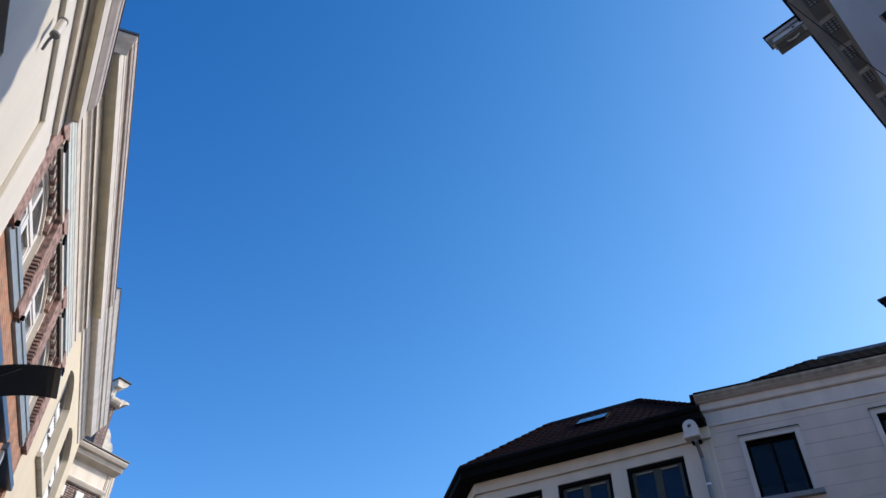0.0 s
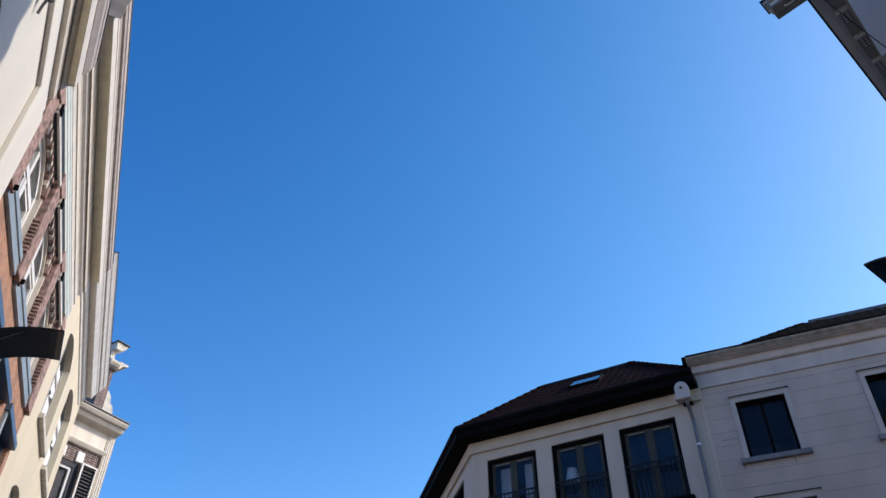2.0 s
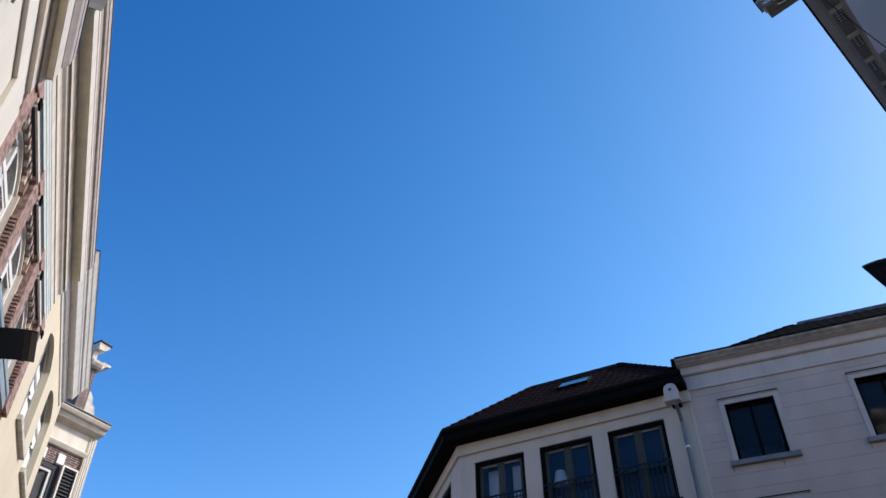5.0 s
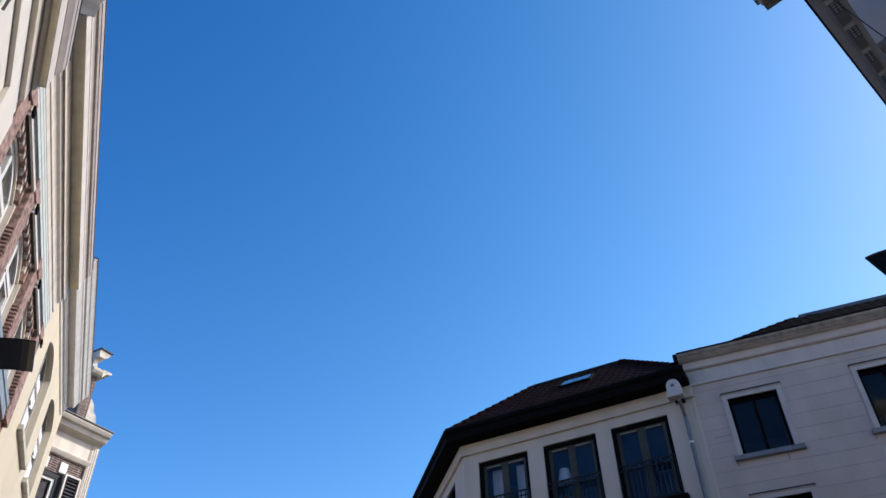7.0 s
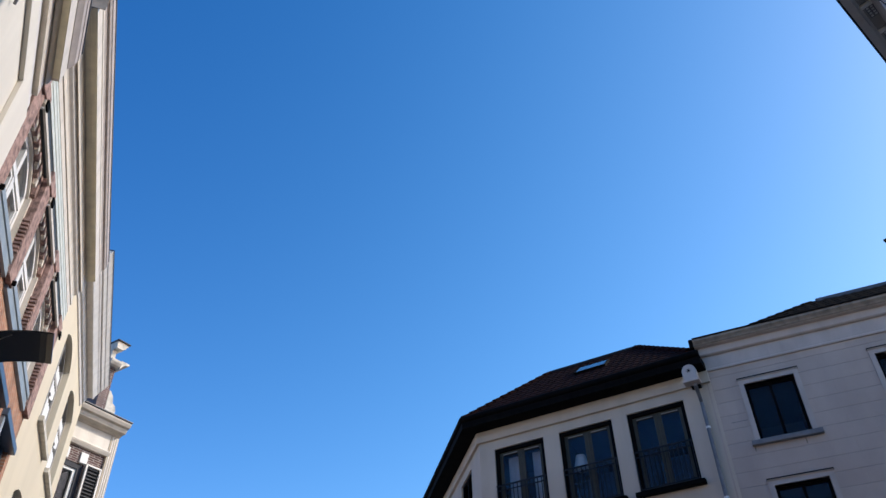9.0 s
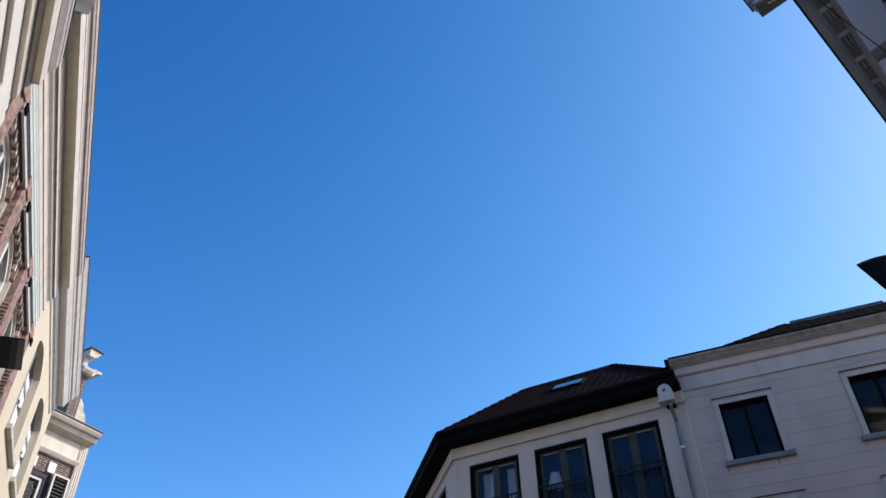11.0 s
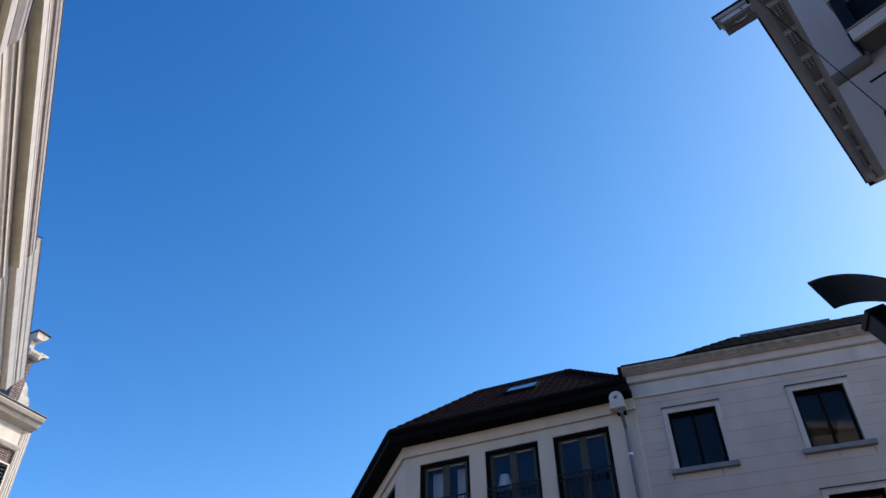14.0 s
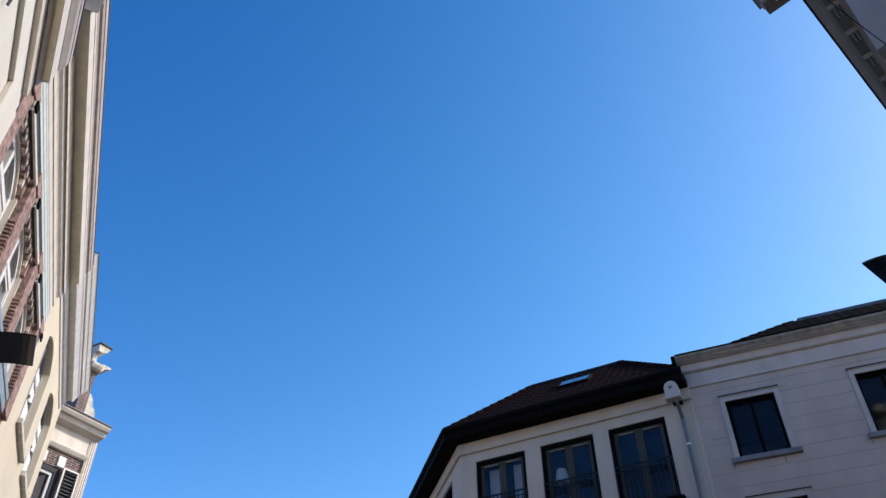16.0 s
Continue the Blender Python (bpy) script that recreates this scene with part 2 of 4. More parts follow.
def facade(azimuth, distance):
    """The base of a wall whose face lies that far from the origin along the azimuth: x runs to the right along the face, y into the wall, z up."""
    a = radians(azimuth)
    return Matrix.Translation((distance * math.sin(a), distance * math.cos(a), 0)) @ Matrix.Rotation(-a, 4, "Z")


def minus(rect, holes):
    """A rectangle (x0, x1, z0, z1) less rectangular holes, as rectangles."""
    out = [rect]
    for hx0, hx1, hz0, hz1 in holes:
        nxt = []
        for x0, x1, z0, z1 in out:
            if hx1 <= x0 or hx0 >= x1 or hz1 <= z0 or hz0 >= z1:
                nxt.append((x0, x1, z0, z1))
                continue
            if hx0 > x0: nxt.append((x0, hx0, z0, z1))
            if hx1 < x1: nxt.append((hx1, x1, z0, z1))
            a, b = max(x0, hx0), min(x1, hx1)
            if hz0 > z0: nxt.append((a, b, z0, hz0))
            if hz1 < z1: nxt.append((a, b, hz1, z1))
        out = nxt
    return out


def holed_wall(x0, x1, z0, z1, thick, holes, y=0.0):
    """A wall of that thickness, in one piece, with openings right through it."""
    xs = sorted({x0, x1, *[v for h in holes for v in h[:2] if x0 < v < x1]})
    zs = sorted({z0, z1, *[v for h in holes for v in h[2:] if z0 < v < z1]})
    bm, pts = bmesh.new(), {}

    def vert(i, k, j):
        if (i, k, j) not in pts:
            pts[i, k, j] = bm.verts.new((xs[i], y + thick * j, zs[k]))
        return pts[i, k, j]

    def solid(i, k):
        if not (0 <= i < len(xs) - 1 and 0 <= k < len(zs) - 1):
            return False
        cx, cz = (xs[i] + xs[i + 1]) / 2, (zs[k] + zs[k + 1]) / 2
        return not any(h[0] < cx < h[1] and h[2] < cz < h[3] for h in holes)
    for i in range(len(xs) - 1):
        for k in range(len(zs) - 1):
            if not solid(i, k):
                continue
            c = [(i, k), (i + 1, k), (i + 1, k + 1), (i, k + 1)]
            bm.faces.new([vert(*p, 0) for p in c]), bm.faces.new([vert(*p, 1) for p in c[::-1]])
            for (p, q), near in zip(zip(c, c[1:] + c[:1]), ((i, k - 1), (i + 1, k), (i, k + 1), (i - 1, k))):
                if not solid(*near):
                    bm.faces.new((vert(*q, 0), vert(*p, 0), vert(*p, 1), vert(*q, 1)))
    return bm


def room(x0, x1, z0, z1, deep, y=0.32):
    """The five inner faces of a dim room behind an opening."""
    t = 0.05
    return boxes((x0 - t, x1 + t, y + deep, y + deep + t, z0 - t, z1 + t), (x0 - t, x0, y, y + deep, z0 - t, z1 + t), (x1, x1 + t, y, y + deep, z0 - t, z1 + t),
                 (x0, x1, y, y + deep, z0 - t, z0), (x0, x1, y, y + deep, z1, z1 + t))


def frame_of(x0, x1, z0, z1, y0, y1, w, bars=(), bevel=0.0):
    """A rectangular frame with upright bars at the given x."""
    return boxes((x0, x0 + w, y0, y1, z0, z1), (x1 - w, x1, y0, y1, z0, z1), (x0 + w, x1 - w, y0, y1, z1 - w, z1), (x0 + w, x1 - w, y0, y1, z0, z0 + w),
                 *[(b - w / 2, b + w / 2, y0, y1, z0 + w, z1 - w) for b in bars], bevel=bevel)


def pane(x0, x1, z0, z1, y, parent, mat=None):
    ob = part("pane", boxes((x0, x1, y, y + 0.006, z0, z1)), mat or GLASS, parent)
    ob.visible_shadow = False
    return ob


def arch(x0, x1, z_spring, rise, z_top, y0, y1, steps=14):
    """The masonry over a segmental opening, from the arc up to z_top."""
    bm = bmesh.new()
    half, mid = (x1 - x0) / 2, (x0 + x1) / 2
    r = (half * half + rise * rise) / (2 * rise)
    xs = [x0 + (x1 - x0) * i / steps for i in range(steps + 1)]
    zs = [z_spring + rise - r + math.sqrt(max(0, r * r - (x - mid) ** 2)) for x in xs]
    for i in range(steps):
        q = [(xs[i], zs[i]), (xs[i + 1], zs[i + 1]), (xs[i + 1], z_top), (xs[i], z_top)]
        f = [bm.verts.new((x, y0, z)) for x, z in q]
        b = [bm.verts.new((x, y1, z)) for x, z in q]
        bm.faces.new(f), bm.faces.new(b[::-1])
        for k in (0, 2):
            bm.faces.new((f[k], b[k], b[(k + 1) % 4], f[(k + 1) % 4]))
    bmesh.ops.remove_doubles(bm, verts=bm.verts, dist=0.0005)
    return bm


def arc_band(x0, x1, z_spring, rise, w, y0, y1, steps=14):
    """A curved bar of width w that follows a segmental arch on its inside."""
    bm = bmesh.new()
    half, mid = (x1 - x0) / 2, (x0 + x1) / 2
    r = (half * half + rise * rise) / (2 * rise)
    c = z_spring + rise - r
    a = math.asin(half / r)
    ring = []
    for i in range(steps + 1):
        t = -a + 2 * a * i / steps
        ring.append([bm.verts.new((mid + q * math.sin(t), y, c + q * math.cos(t))) for q, y in ((r, y0), (r, y1), (r - w, y1), (r - w, y0))])
    for s, e in zip(ring, ring[1:]):
        for k in range(4):
            bm.faces.new((s[k], s[(k + 1) % 4], e[(k + 1) % 4], e[k]))
    bm.faces.new(ring[0]), bm.faces.new(ring[-1][::-1])
    return bm


# ---- ground ----
ground = tagged(new("ground", mesh_of("ground", boxes((-600, 600, -600, 600, -0.4, 0)), GROUND)), "brick-paved ground of a town square", "ground", kind="structure")

# plain house fronts that close the square on the sides nobody looks at
def closing_wall(name, a, b, height):
    a, b = Vector((*a, 0)), Vector((*b, 0))
    m = Matrix.Translation(a) @ Matrix.Rotation(math.atan2(b.y - a.y, b.x - a.x), 4, "Z")
    ob = new(name, mesh_of(name, boxes((0, (b - a).length, -0.5, 0, 0, height)), WHITE_PLASTER))
    ob.matrix_world = m
    return tagged(ob, "plain plastered house front closing the square", "wall", kind="structure")


closing_wall("wall_east", (25, -14), (15.8, 14.2), 8.5)
closing_wall("wall_south", (-9, -14.5), (25, -14.5), 12.0)
closing_wall("wall_north", (-10.5, 46), (-3, 42), 12.0)

# ---- white stone house facing the square ----
A = facade(24, 19.14)
house_a = thing("stone_house", A, "white-painted stone house with dark windows and a tiled roof", "house", "houses round the square")
A_L, A_R, A_TOP = -1.0, 8.6, 12.62
A_WIN = [(-0.115, 1.085, 9.87, 11.41), (2.98, 4.18, 9.90, 11.46), (-0.115, 1.085, 7.18, 8.74), (2.98, 4.18, 7.20, 8.76)]
wall_a = part("wall", holed_wall(A_L, A_R, 0, A_TOP, 0.30, A_WIN, 0.012), JOINT, house_a)
for x0, x1, z0, z1 in A_WIN:
    win = part("window", frame_of(x0, x1, z0, z1, 0.14, 0.21, 0.07, ((x0 + x1) / 2,)), BLACK_WOOD, house_a, "dark two-pane window in a white surround")
    pane(x0 + 0.055, (x0 + x1) / 2 - 0.027, z0 + 0.055, z1 - 0.055, 0.17, win, THIN_GLASS)
    pane((x0 + x1) / 2 + 0.027, x1 - 0.055, z0 + 0.055, z1 - 0.055, 0.17, win, THIN_GLASS)
    part("surround", boxes((x0 - 0.12, x0, -0.035, 0.14, z0, z1 + 0.115), (x1, x1 + 0.12, -0.035, 0.14, z0, z1 + 0.115), (x0, x1, -0.035, 0.14, z1, z1 + 0.115)), STONE_TRIM, win, "white moulded surround")
    part("hood", boxes((x0 - 0.13, x1 + 0.13, -0.06, 0.0, z1 + 0.115, z1 + 0.135)), STONE_TRIM, win)
    # thin dark line along the top of the hood
    part("hood_strip", boxes((x0 - 0.14, x1 + 0.14, -0.075, 0.0, z1 + 0.137, z1 + 0.163)), BLACK_METAL, win, "thin dark strip along the hood's top")
    part("sill", boxes((x0 - 0.21, x1 + 0.22, -0.12, 0.14, z0 - 0.125, z0), bevel=0.012), GREY_SILL, win, "blue-grey stone sill")
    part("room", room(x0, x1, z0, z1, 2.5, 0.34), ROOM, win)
part("open_joint", boxes((-0.66, -0.27, -0.003, 0.004, 10.452, 10.466)), GREY_SILL, house_a, "dark open joint beside a window")
part("open_joint", boxes((4.5, 5.0, -0.003, 0.004, 10.826, 10.838)), GREY_SILL, house_a, "dark open joint beside a window")
for x, z, w, h in ((-0.30, 9.745, 0.035, 0.12), (0.86, 9.745, 0.03, 0.16), (2.80, 9.76, 0.03, 0.10), (3.52, 9.775, 0.022, 0.13), (4.30, 9.76, 0.03, 0.15)):
    part("rain_streak", prism([(x, -0.002), (x + w, -0.002), (x + w, 0.001), (x, 0.001)], z - h, z), WEATHERED_STONE, house_a, "grey rain streak under a sill")
part("frieze", boxes((A_L, A_R, 0.0, 0.0105, 11.99, 12.44)), STONE_TRIM, house_a, "plain white frieze")
part("frieze_moulding", run([(0.01, 11.97), (-0.05, 11.98), (-0.055, 12.02), (0.01, 12.07)], A_L, A_R), STONE_TRIM, house_a)
part("cornice", run([(0.012, 12.42), (-0.07, 12.425), (-0.10, 12.45), (-0.105, 12.46), (-0.11, 12.63), (-0.25, 12.64), (-0.25, 12.648), (0.3, 12.648), (0.3, 12.56), (0.012, 12.56)], A_L - 0.05, A_R), STONE_TRIM, house_a, "white moulded eaves cornice")
part("gutter_moulding", run([(0.29, 12.65), (-0.245, 12.65), (-0.275, 12.66), (-0.30, 12.70), (-0.345, 12.74), (-0.36, 12.76), (-0.36, 12.812), (0.29, 12.812)], A_L - 0.05, A_R), DIRTY_TRIM, house_a, "weathered tan gutter moulding")
part("gutter_lip", boxes((A_L - 0.05, A_R, -0.385, -0.30, 12.815, 12.85)), BLACK_WOOD, house_a, "thin black gutter lip")
part("gutter_end", boxes((A_L - 0.16, A_L - 0.05, -0.34, 0.0, 12.60, 12.86), bevel=0.03), BLACK_WOOD, house_a)

# roof of the stone house: hipped at its end
def slope(name, pts, mat, parent):
    bm = bmesh.new()
    top = [bm.verts.new(p) for p in pts]
    low = [bm.verts.new((p[0], p[1], p[2] - 0.08)) for p in pts]
    bm.faces.new(top), bm.faces.new(low[::-1])
    n = len(pts)
    for i in range(n):
        bm.faces.new((top[i], low[i], low[(i + 1) % n], top[(i + 1) % n]))
    return part(name, bm, mat, parent)


def tiles(parent, origin, along, up, polygon, mat, pitch=0.24, course=0.30):
    """Pantiles on a slope. polygon: the slope's outline in (along, up) metres from origin."""
    along, up = Vector(along).normalized(), Vector(up).normalized()
    out = along.cross(up)
    bm = bmesh.new()
    prof = [(-0.132, 0.010), (-0.07, 0.018), (0.0, 0.030), (0.07, 0.018), (0.132, 0.010)]
    a = [bm.verts.new((x, 0, z + 0.013)) for x, z in prof]
    b = [bm.verts.new((x, course + 0.04, z)) for x, z in prof]
    c = [bm.verts.new((x, 0, 0.0)) for x, z in prof]
    for i in range(4):
        bm.faces.new((a[i], a[i + 1], b[i + 1], b[i])), bm.faces.new((c[i], c[i + 1], a[i + 1], a[i]))
    me = mesh_of("roof_tile", bm, mat)

    def inside(p):
        hit = False
        for (x0, y0), (x1, y1) in zip(polygon, polygon[1:] + polygon[:1]):
            if (y0 > p[1]) != (y1 > p[1]) and p[0] < (x1 - x0) * (p[1] - y0) / (y1 - y0) + x0:
                hit = not hit
        return hit
    us, vs = [p[0] for p in polygon], [p[1] for p in polygon]
    v = min(vs)
    while v < max(vs):
        u = min(us) + pitch / 2
        while u < max(us):
            if inside((u, v + course / 2)):
                ob = new("roof_tile", me)
                ob.parent = parent
                turn = Matrix((along, up, out)).transposed().to_4x4()
                ob.matrix_local = Matrix.Translation(Vector(origin) + along * u + up * v) @ turn
            u += pitch
        v += course


def hip_tiles(parent, a, b, mat, r=0.11, length=0.34):
    """Half-round capping tiles from a up to b."""
    a, b = Vector(a), Vector(b)
    n = max(1, round((b - a).length / length))
    way = (b - a) / n
    bm = bmesh.new()
    L = way.length
    ring = [[bm.verts.new((q * math.cos(t), y, q * math.sin(t))) for t in (math.pi * k / 8 for k in range(9))] for y, q in ((0, r), (L * 1.08, r * 0.78))]
    for k in range(8):
        bm.faces.new((ring[0][k], ring[0][k + 1], ring[1][k + 1], ring[1][k]))
    bm.faces.new(ring[0])
    me = mesh_of("ridge_tile", bm, mat)
    side = way.cross(Vector((0, 0, 1))).normalized()
    rot = Matrix((side, way.normalized(), side.cross(way.normalized()))).transposed().to_4x4()
    for i in range(n):
        ob = new("ridge_tile", me)
        ob.parent = parent
        ob.matrix_local = Matrix.Translation(a + way * i) @ rot


ka = 0.80
ra = [(0.25, -0.25, 12.84), (A_R, -0.25, 12.84), (A_R, 1.2, 12.84 + 1.45 * ka), (2.2, 1.2, 12.84 + 1.45 * ka)]
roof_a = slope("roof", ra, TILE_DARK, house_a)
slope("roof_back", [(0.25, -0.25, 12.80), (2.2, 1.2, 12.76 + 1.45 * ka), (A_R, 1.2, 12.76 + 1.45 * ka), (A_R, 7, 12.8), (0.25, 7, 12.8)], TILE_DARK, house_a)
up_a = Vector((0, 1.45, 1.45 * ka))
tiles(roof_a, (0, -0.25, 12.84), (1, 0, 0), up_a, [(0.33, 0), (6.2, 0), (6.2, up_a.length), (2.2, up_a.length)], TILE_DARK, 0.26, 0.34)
hip_tiles(roof_a, (0.25, -0.25, 12.82), (2.2, 1.2, 12.82 + 1.45 * ka), TILE_DARK, 0.09)
hip_tiles(roof_a, (2.16, 1.18, 12.80 + 1.45 * ka), (2.9, 1.18, 12.80 + 1.45 * ka), TILE_DARK, 0.06)
hip_tiles(roof_a, (4.7, 1.18, 12.80 + 1.45 * ka), (A_R, 1.18, 12.80 + 1.45 * ka), TILE_DARK, 0.06)
part("roof_box", boxes((2.34, 4.75, 1.13, 1.9, 12.84 + 0.9 * ka, 12.84 + 1.45 * ka + 0.07), bevel=0.02), ROOF_LEAD, house_a, "low lead-clad box on the ridge")

# ---- plastered corner house with french windows ----
B = facade(29.5, 18.96)
house_b = thing("corner_house", B, "white plastered corner house with french windows and dark tiled roof", "house", "houses round the square")
B_L, B_R, B_TOP = -9.535, -2.72, 11.99
B_WIN = [(-9.06, -7.52, 9.2, 11.39), (-7.05, -5.50, 9.2, 11.39), (-5.07, -3.515, 9.2, 11.39)]
part("wall", holed_wall(B_L, B_R, 0, B_TOP + 0.05, 0.3, B_WIN), WHITE_PLASTER, house_b)
part("frieze_band", boxes((B_L - 0.05, B_R, -0.09, 0.0, 11.665, B_TOP), bevel=0.008), WHITE_PLASTER, house_b)


def railing(x0, x1, z0, z1, y, parent):
    rail = part("railing", boxes((x0, x1, y - 0.02, y + 0.02, z1 - 0.035, z1)), BLACK_METAL, parent, "black iron railing")
    part("mid_rail", boxes((x0, x1, y - 0.012, y + 0.012, z1 - 0.17, z1 - 0.145)), BLACK_METAL, rail)
    part("bottom_rail", boxes((x0, x1, y - 0.015, y + 0.015, z0, z0 + 0.03)), BLACK_METAL, rail)
    n = max(2, round((x1 - x0) / 0.125))
    me = mesh_of("baluster", boxes((-0.010, 0.010, -0.010, 0.010, 0, z1 - z0 - 0.03)), BLACK_METAL)
    for i in range(n + 1):
        ob = new("baluster", me)
        ob.parent = rail
        ob.location = (x0 + 0.02 + (x1 - x0 - 0.04) * i / n, y, z0 + 0.015)
    return rail


for i, (x0, x1, z0, z1) in enumerate(B_WIN):
    win = part("french_window", boxes((x0, x0 + 0.10, 0.05, 0.22, z0, z1), (x1 - 0.10, x1, 0.05, 0.22, z0, z1), (x0 + 0.1, x1 - 0.1, 0.05, 0.22, z1 - 0.10, z1), (x0 + 0.1, x1 - 0.1, 0.05, 0.22, z0, z0 + 0.06)), BLACK_WOOD, house_b, "black-framed french window behind a railing")
    mid = (x0 + x1) / 2
    for a, b in ((x0 + 0.10, mid - 0.004), (mid + 0.004, x1 - 0.10)):
        part("leaf", frame_of(a, b, z0 + 0.06, z1 - 0.10, 0.13, 0.19, 0.095), OLIVE_FRAME, win, "olive-brown glazed leaf")
        pane(a + 0.095, b - 0.095, z0 + 0.155, z1 - 0.195, 0.16, win)
        part("trickle_vent", boxes((a + 0.12, b - 0.12, 0.10, 0.13, z1 - 0.185, z1 - 0.17)), SOFFIT_PAINT, win, "slim white ventilation strip")
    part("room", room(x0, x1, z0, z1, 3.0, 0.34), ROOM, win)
    part("ledge", boxes((x0 - 0.10, x1 + 0.10, -0.16, 0.05, z0 - 0.12, z0), bevel=0.01), BLACK_WOOD, win)
    railing(x0 + 0.02, x1 - 0.02, z0 + 0.06, z0 + 1.08, -0.04, win)


def curtain(name, x0, x1, z0, z1, y, group):
    bm = bmesh.new()
    n = 40
    cols = []
    for i in range(n + 1):
        x = x0 + (x1 - x0) * i / n
        yy = y + 0.035 * math.sin(i * 1.15) + 0.015 * math.sin(i * 2.7)
        cols.append([bm.verts.new((x, yy + d, z)) for d in (0, 0.012) for z in (z0, z1)])
    for s, e in zip(cols, cols[1:]):
        for k, j in ((0, 1), (3, 2)):
            bm.faces.new((s[k], e[k], e[j], s[j]))
    ob = new(name, mesh_of(name, bm, CURTAIN))
    ob.matrix_world = B
    return tagged(ob, "white net curtain hanging inside a french window", "curtain", group)


curtain("curtain", -8.86, -8.45, 9.25, 11.25, 0.5, "curtains")
curtain("curtain", -8.10, -7.60, 9.25, 11.25, 0.5, "curtains")
lamp = thing("table_lamp", B @ Matrix.Translation((-6.72, 0.62, 9.5)), "table lamp with a white conical shade behind a window", "lamp")
part("shade", lathe(bmesh.new(), [(0.22, 0.96), (0.13, 1.36), (0.12, 1.36), (0.21, 0.965)], (0, 0, 0)), SHADE, lamp)
part("stem", lathe(bmesh.new(), [(0.10, 0.55), (0.06, 0.6), (0.025, 0.66), (0.025, 1.1)], (0, 0, 0)), BLACK_METAL, lamp)
part("side_table", boxes((-0.25, 0.25, -0.2, 0.2, 0.50, 0.55), (-0.22, -0.18, -0.17, -0.13, -0.28, 0.5), (0.18, 0.22, -0.17, -0.13, -0.28, 0.5), (-0.22, -0.18, 0.13, 0.17, -0.28, 0.5), (0.18, 0.22, 0.13, 0.17, -0.28, 0.5)), OLIVE_FRAME, lamp)

# the same house's oblique side
B2 = facade(78, 5.42)
inv = B.inverted()
def b2(u, y, z):
    return inv @ (B2 @ Vector((u, y, z)))


side = new("side_wall", mesh_of("side_wall", holed_wall(-32, -20.52, 0, B_TOP + 0.05, 0.3, [(-23.0, -21.6, 9.2, 11.39), (-27.0, -25.4, 9.2, 11.39)]), WHITE_PLASTER))
side.parent = house_b
side.matrix_local = inv @ B2
band = new("frieze_band", mesh_of("frieze_band", boxes((-32, -20.48, -0.09, 0.0, 11.665, B_TOP), bevel=0.008), WHITE_PLASTER))
band.parent = house_b
band.matrix_local = inv @ B2
for x0, x1 in ((-23.0, -21.6), (-27.0, -25.4)):
    win = part("window", frame_of(x0, x1, 9.2, 11.39, 0.05, 0.2, 0.10, ((x0 + x1) / 2,)), BLACK_WOOD, house_b, "black-framed window")
    win.matrix_local = inv @ B2
    pane(x0 + 0.1, x1 - 0.1, 9.3, 11.29, 0.12, win)
    part("room", room(x0, x1, 9.2, 11.39, 2.0, 0.34), ROOM, win)

# eaves and hipped roof
EV = 0.56
turn = radians(48.5 / 2)
corner = Vector((B_L, 0, 0)) + Vector((-math.sin(turn), -math.cos(turn), 0)) * (EV / math.cos(turn))
far = b2(-32, -EV, 0)
plan = [(corner.x, corner.y), (B_R - 0.02, -EV), (B_R - 0.02, 0.02), (B_L, 0.02), (b2(-32, 0.02, 0).x, b2(-32, 0.02, 0).y), (far.x, far.y)]
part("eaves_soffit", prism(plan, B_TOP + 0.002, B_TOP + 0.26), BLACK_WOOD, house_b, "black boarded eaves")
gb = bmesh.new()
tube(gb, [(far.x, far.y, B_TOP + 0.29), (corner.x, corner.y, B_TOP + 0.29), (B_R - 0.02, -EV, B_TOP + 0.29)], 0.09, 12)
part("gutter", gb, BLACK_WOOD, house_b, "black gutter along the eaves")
ZE, RY, RZ = B_TOP + 0.35, 2.3, 14.70
c3 = Vector((corner.x + 0.02, corner.y + 0.05, ZE))
r0, r1 = Vector((-7.9, RY, RZ)), Vector((-4.97, RY, RZ))
e1 = Vector((-3.02, -EV + 0.05, ZE))
eh = e1 + Vector((0, 0.31, 0.31 * (RZ - ZE) / (RY + EV - 0.05)))
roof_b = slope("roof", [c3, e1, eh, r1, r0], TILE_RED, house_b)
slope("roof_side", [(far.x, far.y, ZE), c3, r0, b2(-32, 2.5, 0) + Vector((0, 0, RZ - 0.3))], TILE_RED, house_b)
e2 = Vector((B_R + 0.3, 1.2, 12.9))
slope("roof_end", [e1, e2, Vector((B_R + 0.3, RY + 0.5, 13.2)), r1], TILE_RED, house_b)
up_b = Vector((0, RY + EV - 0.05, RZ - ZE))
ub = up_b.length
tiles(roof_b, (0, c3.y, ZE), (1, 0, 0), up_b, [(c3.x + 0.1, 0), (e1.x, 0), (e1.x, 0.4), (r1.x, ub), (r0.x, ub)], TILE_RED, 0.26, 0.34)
hip_tiles(roof_b, c3 - Vector((0, 0, 0.03)), r0 - Vector((0, 0, 0.01)), TILE_RED, 0.12)
hip_tiles(roof_b, eh - Vector((0, 0, 0.03)), r1 - Vector((0, 0, 0.01)), TILE_RED, 0.13)
part("ridge_flashing", boxes((r0.x - 0.05, r1.x + 0.05, RY - 0.06, RY + 0.12, RZ - 0.02, RZ + 0.07), bevel=0.02), BLACK_METAL, house_b)
sk = new("skylight", mesh_of("skylight", frame_of(-0.50, 0.50, 0, 0.72, -0.03, 0.05, 0.05), BLACK_WOOD))
sk.parent = house_b
sa = math.atan2(up_b.z, up_b.y)
